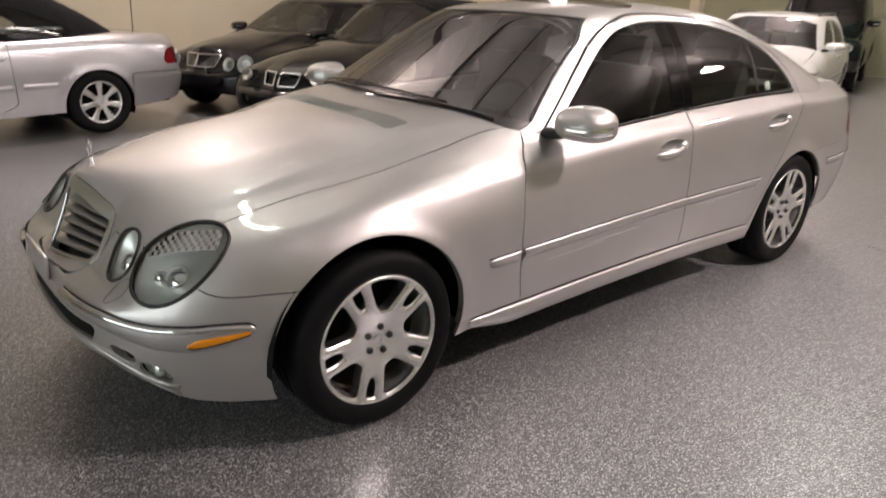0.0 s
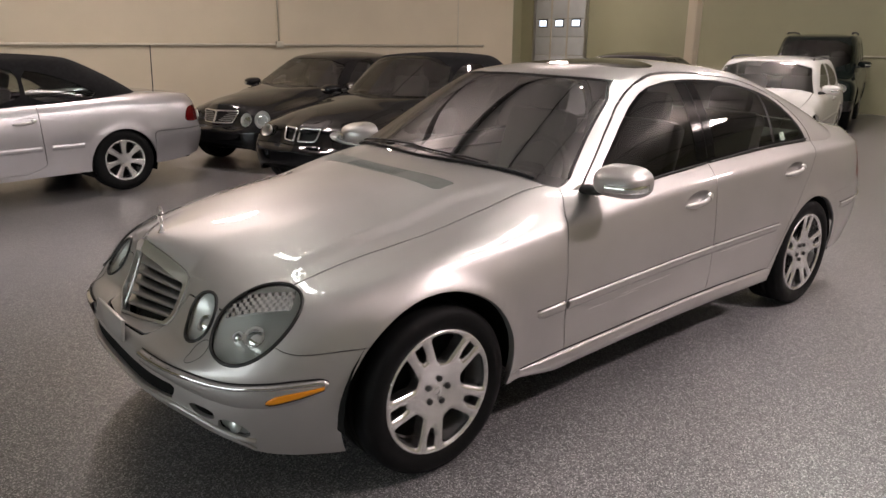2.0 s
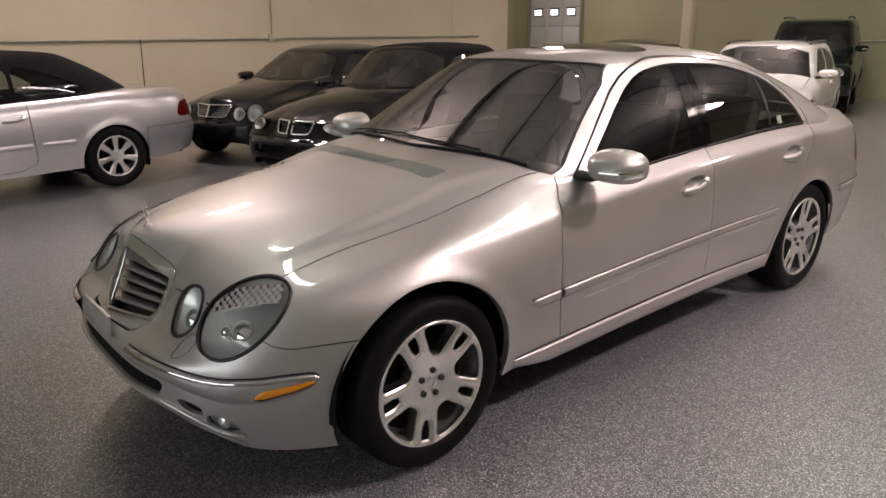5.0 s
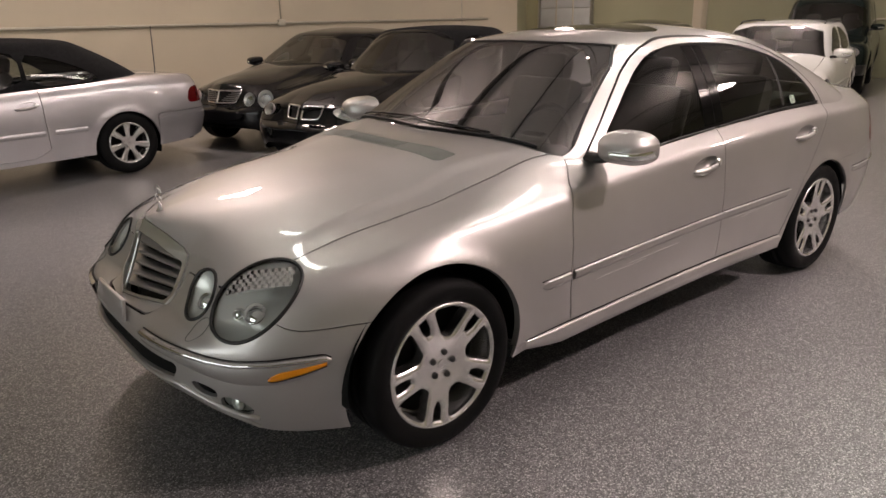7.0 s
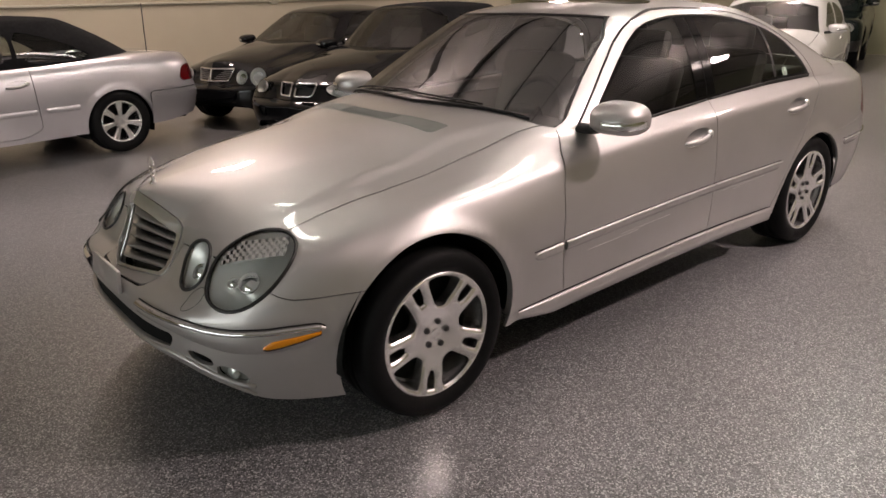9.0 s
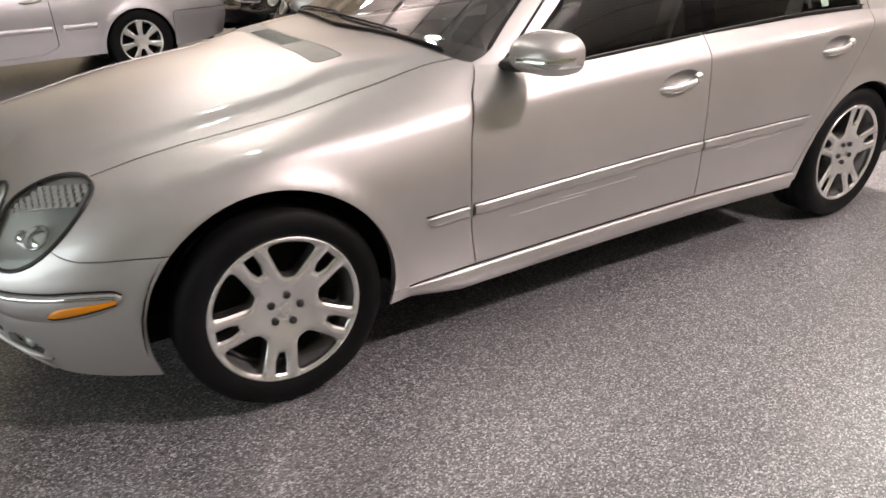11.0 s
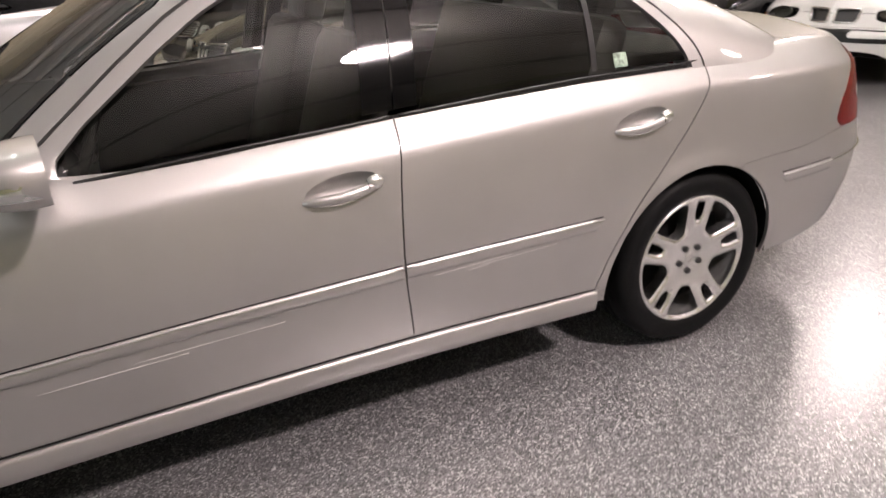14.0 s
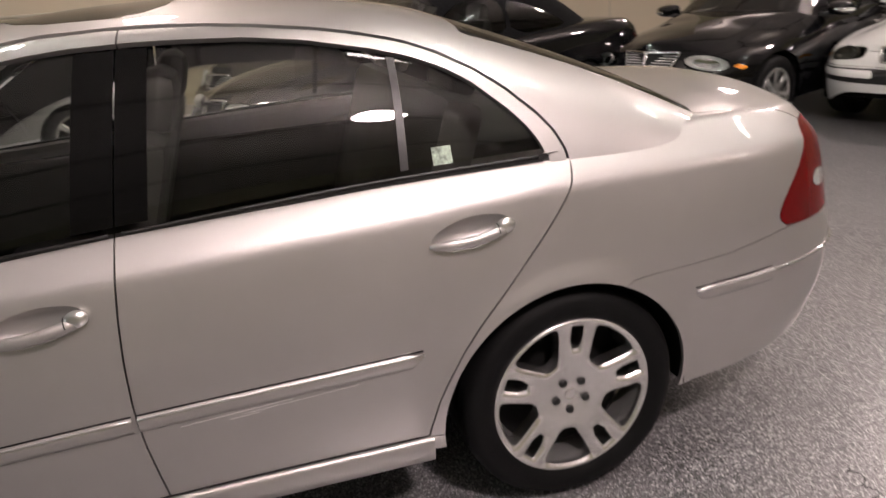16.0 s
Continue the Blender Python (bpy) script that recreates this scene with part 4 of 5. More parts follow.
            # handle, moulding and belt seal
            xs = np.linspace(0.66, 1.742, 30) if which == "front_door" else np.linspace(1.755, 2.432, 22)
            moulding(form, xs, sign, door, end=which == "rear_door")
            handle(form, hx, hz, sign, door)
            if sign < 0:
                for x0, x1, dz in (((1.02, 1.40, -0.050), (0.80, 1.15, -0.062)) if which == "front_door" else ((1.84, 2.10, -0.036), (1.98, 2.26, -0.044), (1.95, 2.02, -0.050))):
                    sx = np.linspace(x0, x1, 14)
                    sz = 0.51 + 0.0355 * (sx - 0.65) + dz
                    rod("scratch", [(x, -float(form.side(x, z)) + 0.0001, z) for x, z in zip(sx, sz)], 0.0009, SCRATCH, door, "faint pale scratch", 4)
    for k, piece in enumerate(islands(roof)):
        panel("roof" if k == 0 else "body_fillet", piece, SILVER, car)
    part("window_sticker", bm_box((0.05, 0.002, 0.045), (0, 0, 0), 0.0, pose(2.55, -0.806, 1.04, -22, 0, 0)), STICKER, car, "small pale window sticker", smooth=False)
    for sign in (-1, 1):
        moulding(form, np.linspace(0.478, 0.636, 10), sign, car, start=True)
        moulding(form, np.linspace(3.225, 3.50, 12), sign, car, start=True, lowline=False)

    # lamps
    for piece, centre, axis, up, a, b, big, sign in lamps:
        headlamp(car, piece, centre, axis, up, a, b, big)
    grille(form, car, grille_piece, surround, grille_poly)
    panel("lower_intake", intake, UNDER, car, "black lower air intake", lift=-0.012)
    for slot, fog, sign in fogs:
        panel("bumper_slot", slot, TRIM, car, "dark bumper slot", lift=-0.03)
        pocket = panel("fog_lamp_pocket", fog, GREY_PLASTIC, car, "grey pocket of the fog lamp", lift=-0.02)
        c = fog[0][:, :3].mean(0)
        V2, F2 = lathe([(0.001, 0.012), (0.02, 0.008), (0.026, 0.0), (0.026, -0.02)], 20)
        V2 = np.array([c + (-0.6 * p[1] + 0.8 * p[0] * 0.6, sign * (0.6 * p[1] + 0.8 * p[0]), p[2]) for p in V2]) + (0.012, -0.012 * sign, 0)
        mesh_object("fog_lens", V2, F2, LENS_BRIGHT, pocket, "clear fog lens", normals=False)
        rows = [on_flank(form, a, 0.318 - 0.02 * k) * (1, -sign, 1) + np.array([-0.003, 0.003 * sign, 0]) for k, a in enumerate(np.linspace(-0.74, -0.64, 5) * 1.0)]
        rod("pocket_fin", [Vector(r) for r in rows], 0.006, SILVER, pocket, "silver fin", 6)
    for tail, sign in tails:
        lamp = panel("tail_lamp", tail, RED, car, "red tail lamp", lift=0.001)
        field = np.hypot((tail[0][:, 0] - 3.735) / 0.045, (tail[0][:, 2] - 0.805) / 0.026)
        panel("reversing_lens", clip(tail, 1 - field), LENS_BRIGHT, lamp, "clear reversing lens", lift=0.003, turn_in=False)
    # dark boxes added inside the bumper, standing for the shade in its openings
    for deep, half in ((-0.70, 0.57), (-0.62, 0.66)):
        part("intake_shade_box", bm_box((-0.45 - deep, 2 * half, 0.13), ((deep - 0.45) / 2, 0, 0.345), 0.01), UNDER, car, "dark box standing for the shade behind the intakes")
    bumper_strip(form, car)

    def on_nose(y, z, out=0.0):
        hit, normal = whole.ray_cast(Vector((-2, y, z)), Vector((1, 0, 0)))[:2]
        return hit + normal * math.copysign(out, -normal.x) if hit else None

    ys = np.linspace(-0.70, 0.70, 61)
    zs = spline([0.0, 0.3, 0.45, 0.52, 0.60, 0.66, 0.70], [0.368, 0.370, 0.372, 0.360, 0.322, 0.285, 0.275])(np.abs(ys))
    rod("bumper_lip", [q for q in (on_nose(y, z, 0.002) for y, z in zip(ys, zs)) if q], 0.009, SILVER, car, "rounded lip under the intakes", 8)
    for sign in (-1, 1):
        w = np.linspace(0, 2 * math.pi, 29)[:-1]
        ring = [on_nose(sign * (0.535 + 0.030 * math.cos(a) + 0.012 * math.sin(a)), 0.566 + 0.034 * math.sin(a), 0.0004) for a in w]
        rod("washer_cover_joint", [q for q in ring if q], 0.0016, DARK_SLOT, car, "thin joint of the lamp washer cover", 5, True)
        mirror(car, sign)
    # floor pan and wheel wells
    part("underbody", bm_box((3.9, 1.45, 0.10), (1.5, 0, 0.29), 0.02), UNDER, car)
    for x, z, r in (form.arch_front, form.arch_rear):
        for sign in (-1, 1):
            w = np.linspace(-0.10, math.pi + 0.10, 24)
            P = np.empty((24, 2, 3))
            P[:, 0] = np.stack([x + (r + 0.012) * np.cos(w), np.full(24, 0.885 * sign), z + (r + 0.012) * np.sin(w)], 1)
            P[:, 1] = np.stack([x + (r + 0.012) * np.cos(w), np.full(24, 0.55 * sign), z + (r + 0.012) * np.sin(w)], 1)
            mesh_object("wheel_well", *grid_shell(P), UNDER, car, normals=False)
    for x, turn in ((0.0, math.radians(-101)), (2.854, math.radians(85))):
        for sign in (-1, 1):
            wheel("wheel", (x, 0.885 * sign, 0.324), sign, 0.324, 0.237, 0.012, "twin", turn, car)
    interior(car)
    return car


def moulding(form, xs, sign, parent, start=False, end=False, lowline=True):
    """The body-coloured rubbing strip along the flank, with a bright upper edge."""
    z = spline([0.4, 0.65, 1.75, 2.43, 3.2, 3.85], [0.498, 0.51, 0.549, 0.556, 0.567, 0.578])(xs)
    rows = []
    for i, (x, zz) in enumerate(zip(xs, z)):
        k = 1.0
        if start:
            k = min(1.0, math.sqrt(max(0.0, (x - xs[0]) / 0.03)))
        if end:
            k = min(k, math.sqrt(max(0.0, (xs[-1] - x) / 0.03)))
        half = 0.021 * k
        prof = [(0.0, half), (0.007, half * 0.9), (0.010, half * 0.5), (0.0105, -half * 0.3), (0.006, -half * 0.9), (0.0, -half)]
        rows.append([(x, sign * (float(form.side(x, zz + dz)) + out * k + 0.0005), zz + dz) for out, dz in prof])
    P = np.array(rows)
    if sign < 0:
        P = P[:, ::-1]
    mesh_object("side_moulding", *grid_shell(P), SILVER, parent, "silver rubbing strip", normals=False)
    line = [(x, sign * (float(form.side(x, zz + 0.017)) + 0.0105), zz + 0.0165) for x, zz in zip(xs, z)]
    rod("moulding_edge", line, 0.003, CHROME_SOFT, parent, "bright strip edge", 6)
    groove = [(x, sign * (float(form.side(x, zz + 0.023)) + 0.001), zz + 0.0225) for x, zz in zip(xs, z)]
    rod("moulding_groove", groove, 0.0022, BELT, parent, "dark strip groove", 5)


def handle(form, x, z, sign, parent):
    """A pull handle over an oval dish."""
    y = float(form.side(x, z))
    lean = math.atan((float(form.side(x, z - 0.03)) - float(form.side(x, z + 0.03))) / 0.06)
    m = Matrix.Translation((x, sign * (y - 0.001), z)) @ Matrix.Rotation(-math.radians(6), 4, "Y") @ Matrix.Rotation(sign * -lean * -1, 4, "X")
    V, F = [], []
    rings, n = 7, 32
    for k in range(rings):
        q = 1 - k / (rings - 1) * 0.999
        for i in range(n):
            w = 2 * math.pi * i / n
            V.append((0.108 * q * math.cos(w), sign * (0.002 - 0.03 * (1 - q**2.5)), 0.040 * q * math.sin(w)))
    for k in range(rings - 1):
        for i in range(n):
            j = (i + 1) % n
            f = (k * n + i, k * n + j, (k + 1) * n + j, (k + 1) * n + i)
            F.append(f if sign < 0 else f[::-1])
    V = np.array([m @ Vector(v) for v in V])
    dish = mesh_object("handle_dish", V, F, SILVER, parent, "oval handle recess", normals=False)
    t = np.linspace(-1, 1, 15)
    pts = [m @ Vector((0.110 * s, sign * (0.020 - 0.018 * s * s), -0.008 - 0.010 * (1 - s * s))) for s in t]
    V, F = tube(pts, 0.0125, 12, squash=1.15)
    k = np.repeat(np.sqrt(np.clip(1 - np.abs(t) ** 5, 0.12, 1)), 12)[:, None]
    mid = np.repeat(np.array([tuple(p) for p in pts]), 12, 0)
    mesh_object("door_handle", mid + (V - mid) * k, F, SILVER, parent, "silver pull handle", normals=False)
    bm = bmesh.new()
    bmesh.ops.create_uvsphere(bm, u_segments=18, v_segments=10, radius=0.017, matrix=m @ Matrix.Translation((0.088, sign * 0.010, -0.004)) @ Matrix.Diagonal((1.5, 0.75, 1.15, 1)))
    cover = part("lock_cover", bm, CHROME_SOFT, parent, "bright lock cover")
    joint = [m @ Vector((0.066, sign * (0.013 + 0.0145 * math.cos(a)), -0.008 + 0.0145 * math.sin(a))) for a in np.linspace(-1.9, 1.9, 13)]
    rod("lock_joint", joint, 0.0014, BELT, cover, "dark joint beside the lock", 5)


def headlamp(car, piece, centre, axis, up, a, b, big):
    lamp = panel("headlamp" if big else "inner_lamp", piece, LENS, car, "clear oval headlamp" if big else "clear small oval lamp", lift=0.002, turn_in=False)
    V, F = piece
    for loop in loops_of(F):
        if len(loop) > 12:
            rod("lamp_seal", V[loop, :3] + V[loop, 3:] * 0.0005, 0.0062, TRIM, lamp, "black seal", 6, True)
    ax = Vector(axis).normalized()
    right = ax.cross(Vector(up)).normalized()
    top = right.cross(ax).normalized()
    m = Matrix((right, top, ax)).transposed().to_4x4()
    m.translation = Vector(centre)
    tree = BVHTree.FromPolygons(V[:, :3].tolist(), F)

    def under(u, v, depth):
        """A frame under the lens at an offset from the lamp's middle."""
        hit = tree.ray_cast(m @ Vector((u, v, 0.2)), -ax)[0]
        k = (m.inverted() @ hit).z if hit else -0.02
        return m @ Matrix.Translation((u, v, k - depth))

    W = np.array(V)
    d = W[:, :3] - np.array(centre)
    q = np.clip((d @ np.array(right) / a) ** 2 + (d @ np.array(top) / b) ** 2, 0, 1)
    W[:, :3] -= W[:, 3:] * (0.012 + (0.055 if big else 0.035) * (1 - q))[:, None]
    mesh_object("lamp_housing", W, F, HOUSING, lamp, "silvered lamp bowl", normals=False)
    for u, v, r in (((-0.03, -0.035, 0.030), (0.012, -0.075, 0.016)) if big else ((0.0, -0.012, 0.024),)):
        at = under(u, v, 0.040 if big else 0.03)
        prof = [(r * 1.35, -0.012), (r * 1.3, 0.006), (r * 1.12, 0.010), (r, 0.004), (r * 0.9, 0.006), (r * 0.5, 0.012), (0.001, 0.014)]
        P, G = lathe(prof, 28)
        P = np.array([at @ Vector((p[0], p[2], p[1])) for p in P])
        mesh_object("reflector", P, G, REFLECT, lamp, "bright round reflector", normals=False)
    if big:
        # ribbed turn signal across the upper part
        side = 1 if right.y * centre[1] < 0 else -1
        e1, e2 = Vector((-0.62 * side, 0.78, 0)), Vector((0.78 * side, 0.62, 0))
        bm = bmesh.new()
        for r in range(5):
            for i in range(-10, 11):
                c = e1 * (i * 0.0115) + e2 * (0.034 + 0.016 * r)
                if (c.x / a) ** 2 + (c.y / b) ** 2 < 0.80:
                    bmesh.ops.create_cube(bm, size=1, matrix=under(c.x, c.y, 0.012) @ Matrix.Rotation(math.atan2(e1.y, e1.x), 4, "Z") @ Matrix.Rotation(radians(25 if (i + r) % 2 else -20), 4, "Y") @ Matrix.Diagonal((0.0108, 0.0150, 0.004, 1)))
        part("signal_prisms", bm, REFLECT, lamp, "ribbed bright signal reflector", smooth=False)
        c0 = e2 * 0.022
        ledge = [under(*(c0 + e1 * k).xy, 0.010).translation for k in np.linspace(-0.06, 0.06, 9)]
        rod("lamp_ledge", ledge, 0.003, HOUSING, lamp, sides=6)


def grille(form, car, piece, surround, poly):
    V, F = piece
    body = panel("grille", piece, TRIM, car, "black grille with chrome frame and bars", lift=-0.05)
    panel("chrome_frame", surround, CHROME_SOFT, body, "chrome grille frame", lift=0.006, depth=0.03)
    # bars follow the rounded nose
    tree = BVHTree.FromPolygons(V[:, :3].tolist(), F)

    def face(y, z):
        hit = tree.ray_cast(Vector((-2, y, z)), Vector((1, 0, 0)))[0]
        return hit.x if hit else None

    for z0 in (0.590, 0.627, 0.664, 0.701, 0.738):
        ys = np.linspace(-0.26, 0.26, 53)
        zs = z0 - (0.004 + 0.030 * (z0 - 0.58) / 0.16) * np.abs(ys) / 0.25
        pts = [(face(y, z), y, z) for y, z in zip(ys, zs) if inside(np.array([y]), np.array([z]), poly)[0] > 0.002]
        pts = [p for p in pts if p[0] is not None]
        rows = np.array([[(p[0] + 0.006 + dx, p[1], p[2] + dz) for dx, dz in ((0.035, 0.010), (0.002, 0.0065), (-0.002, 0.003), (-0.001, -0.002), (0.004, -0.0045), (0.035, -0.001))] for p in pts])
        mesh_object("grille_bar", *grid_shell(rows[:, ::-1]), SATIN, body, "silver grille bar", normals=False)
    rod("grille_post", [(face(0.006, z) - 0.001, 0.0, z) for z in np.linspace(0.57, 0.772, 9) if face(0.006, z)], 0.006, SATIN, body)
    # the standing ring-and-arms ornament on the bonnet
    star = new("bonnet_ornament")
    star.parent = car
    tagged(star, label="upright chrome ring ornament on the bonnet")
    c = Vector((-0.632, 0, 0.902))
    ring = [(c.x, 0.034 * math.cos(q), c.z + 0.034 * math.sin(q)) for q in np.linspace(0, 2 * math.pi, 33)[:-1]]
    rod("ring", ring, 0.0022, CHROME, star, sides=6, closed=True)
    for q in (90, 210, 330):
        rod("ornament_arm", [c, c + Vector((0, 0.033 * math.cos(radians(q)), 0.033 * math.sin(radians(q))))], 0.0024, CHROME, star, sides=5)
    V2, F2 = lathe([(0.001, 0.0), (0.006, 0.0), (0.007, 0.02), (0.016, 0.028), (0.018, 0.034)], 16)
    V2 = np.array([(c.x + p[0], p[2], c.z - 0.033 - p[1]) for p in V2])
    mesh_object("ornament_foot", V2, F2, CHROME, star, normals=False)


def on_flank(form, s, z):
    """A point on the shell at station s, height z, left side."""
    y = float(form.side(s, z))
    f1 = min(1, max(0, (0.15 - s) / (0.15 - form.nose))) ** 2
    f2 = min(1, max(0, (s - 3.05) / (form.tail - 3.05))) ** 2
    return np.array([s + float(form.lean_front(z)) * f1 + float(form.lean_rear(z)) * f2, -y, z])


def nose_x(form, y, z):
    """How far forward the nose stands at a width and height."""
    a, b = form.nose + 0.0006, 0.0
    for _ in range(30):
        m = (a + b) / 2
        if float(form.side(m, z)) < abs(y):
            a = m
        else:
            b = m
    return float(on_flank(form, a, z)[0])


def bumper_strip(form, car):
    """Chrome-topped strip round the front bumper, amber side markers, and the strip round the rear corner."""
    for sign in (-1, 1):
        mir = np.array([1, sign * -1, 1])
        s = form.nose + 0.002 + (-0.428 - form.nose) * np.linspace(0, 1, 60) ** 2
        s = s[s > form.nose + 0.006]
        hi = spline([-0.845, -0.82, -0.78, -0.73, -0.67, -0.60, -0.525, -0.447, -0.428], [0.520, 0.517, 0.511, 0.500, 0.493, 0.493, 0.496, 0.494, 0.480])(s)
        lo = spline([-0.845, -0.82, -0.78, -0.73, -0.67, -0.60, -0.525, -0.447, -0.428], [0.470, 0.466, 0.447, 0.425, 0.408, 0.405, 0.416, 0.446, 0.466])(s)

        def out_of(a, z, o):
            p = on_flank(form, a, z) * mir
            n = on_flank(form, a + 0.004, z) * mir - p
            n = np.array([-abs(n[1]), sign * abs(n[0]), 0]) / max(1e-6, math.hypot(n[0], n[1]))
            return p + n * o

        band = np.array([[out_of(a, z0 + (z1 - z0) * q, o) for q, o in ((0.0, 0.0), (0.06, 0.007), (0.22, 0.011), (0.6, 0.010), (0.9, 0.006), (1.0, 0.0))] for a, z0, z1 in zip(s, hi, lo)])
        if sign < 0:
            band = band[:, ::-1]
        strip = mesh_object("bumper_strip", *grid_shell(band), SILVER, car, "bumper rubbing strip", normals=False)
        line = np.array([[out_of(a, z0 - d, o) for d, o in ((0.001, 0.004), (0.003, 0.012), (0.009, 0.0165), (0.016, 0.0155), (0.021, 0.010))] for a, z0 in zip(s[:-1], hi[:-1])])
        if sign < 0:
            line = line[:, ::-1]
        mesh_object("chrome_line", *grid_shell(line), CHROME, strip, "chrome bumper line", normals=False)
        rod("strip_joint", [out_of(a, z0 + 0.002, 0.001) for a, z0 in zip(s, hi)], 0.0028, BELT, strip, "dark joint over the strip", 5)
        s2 = np.linspace(-0.604, -0.440, 18)
        top = spline([-0.604, -0.592, -0.573, -0.44], [0.4320, 0.446, 0.4565, 0.4725])(s2)
        low = spline([-0.604, -0.595, -0.53, -0.44], [0.4260, 0.4220, 0.4340, 0.4580])(s2)
        for name, grow, out, mat, text in (("marker_rim", 0.004, 0.0105, BELT, "dark rim of the marker"), ("side_marker", 0.0, 0.0125, AMBER, "amber side marker")):
            lens = np.array([[out_of(a, z + (y - z) * q + grow * (1 - 2 * q), 0.009 + (out - 0.009) * (1 - (2 * q - 1) ** 4)) for q in np.linspace(0, 1, 7)] for a, z, y in zip(s2, top, low)])
            if sign < 0:
                lens = lens[:, ::-1]
            mesh_object(name, *grid_shell(lens), mat, strip, text, normals=False)
        s3 = np.linspace(3.225, 3.9, 24)
        zz = spline([3.2, 3.85, 3.95], [0.567, 0.578, 0.578])(s3)
        rod("rear_strip_line", [on_flank(form, a, z + 0.012) * mir + np.array([0, 0.006 * sign, 0]) for a, z in zip(s3, zz)], 0.005, CHROME, car, "chrome rear bumper line", 6)
    # blank plate holder on the front bumper
    part("plate_holder", bm_box((0.016, 0.305, 0.085), (0, 0, 0), 0.006, pose(-0.852, 0.0, 0.540, 0, 6, 0)), SILVER, car, "blank silver plate holder")


def mirror(car, sign, body_mat=None, raised=0.0):
    """Door mirror: a rounded housing with its glass and a clear signal strip, on a short foot."""
    n, rings = 28, 14
    V, F = [], []
    for k in range(rings + 1):
        q = k / rings
        x = -0.085 + 0.17 * q
        f = (1 - (1 - q) ** 2.6) ** 0.45 if q < 1 else 1.0
        for i in range(n):
            w = 2 * math.pi * i / n
            c, s = math.cos(w), math.sin(w)
            e = 0.72
            V.append((x + 0.02 * (math.copysign(abs(c) ** e, c)) * q, math.copysign(abs(c) ** e, c) * 0.122 * max(f, 0.02), math.copysign(abs(s) ** e, s) * 0.066 * max(f, 0.02)))
    for k in range(rings):
        for i in range(n):
            j = (i + 1) % n
            F.append((k * n + i, k * n + j, (k + 1) * n + j, (k + 1) * n + i))
    F.append(tuple(range(n))[::-1])
    V = np.array(V)
    rot = pose(0.862, -0.965, 0.998 + raised, 0, 0, 16)
    full = np.array([rot @ Vector(p) for p in V])
    if sign > 0:
        full[:, 1] *= -1
        F = [f[::-1] for f in F]
    body = mesh_object("door_mirror", full, F, body_mat or SILVER, car, "door mirror with clear signal strip", normals=False)
    rim = np.array([rot @ Vector((0.082 + 0.02 * c, c * 0.115, s * 0.06)) for c, s in [(math.copysign(abs(math.cos(w)) ** 0.72, math.cos(w)), math.copysign(abs(math.sin(w)) ** 0.72, math.sin(w))) for w in np.linspace(0, 2 * math.pi, 29)[:-1]]])
    if sign > 0:
        rim[:, 1] *= -1
    mesh_object("mirror_glass", rim, [tuple(range(28)) if sign < 0 else tuple(range(28))[::-1]], CHROME, body, "mirror glass", normals=False)
    rows = []
    for k, y in enumerate(np.linspace(-0.1195, 0.03, 27)):
        row = []
        for z in (0.004, -0.003, -0.012, -0.021, -0.028):
            f = min(0.999, ((abs(y) / 0.122) ** (2 / 0.72) + (abs(z) / 0.066) ** (2 / 0.72)) ** 0.36)
            q = 1 - (1 - f ** (1 / 0.45)) ** (1 / 2.6)
            out = (0.0 if z in (0.004, -0.028) else 0.003 + 0.005 * (k % 2)) - 0.02 * q * y / (0.122 * f)
            row.append(rot @ Vector((-0.085 + 0.17 * q - out, y, z)))
        rows.append(row)
    P = np.array(rows)
    if sign > 0:
        P[..., 1] *= -1
    else:
        P = P[:, ::-1]
    mesh_object("mirror_signal", *grid_shell(P), SIGNAL, body, "clear ribbed signal strip", normals=False)
    foot = np.array([(0.87, -0.79, 0.945 + raised), (0.87, -0.86, 0.95 + raised), (0.875, -0.93, 0.97 + raised)])
    if sign > 0:
        foot[:, 1] *= -1
    rod("mirror_foot", foot, 0.04, TRIM, body, "black mirror foot", 10, squash=0.55)


def seat(x, y, parent, bench=False):
    w = 0.5 if not bench else 1.25
    part("seat_cushion", bm_box((0.5, w, 0.16), (x, y, 0.52), 0.05), LEATHER, parent, "dark leather seat")
    part("seat_back", bm_box((0.14, w, 0.62), (0, 0, 0.31), 0.05, pose(x + 0.25, y, 0.55, 0, 18, 0)), LEATHER, parent, "dark leather seat back")
    for dy in ((0,) if not bench else (-0.38, 0.38)):
        part("head_rest", bm_box((0.10, 0.27, 0.17), (0, 0, 0), 0.045, pose(x + 0.48, y + dy, 1.20, 0, 14, 0)), LEATHER, parent, "dark leather head rest")


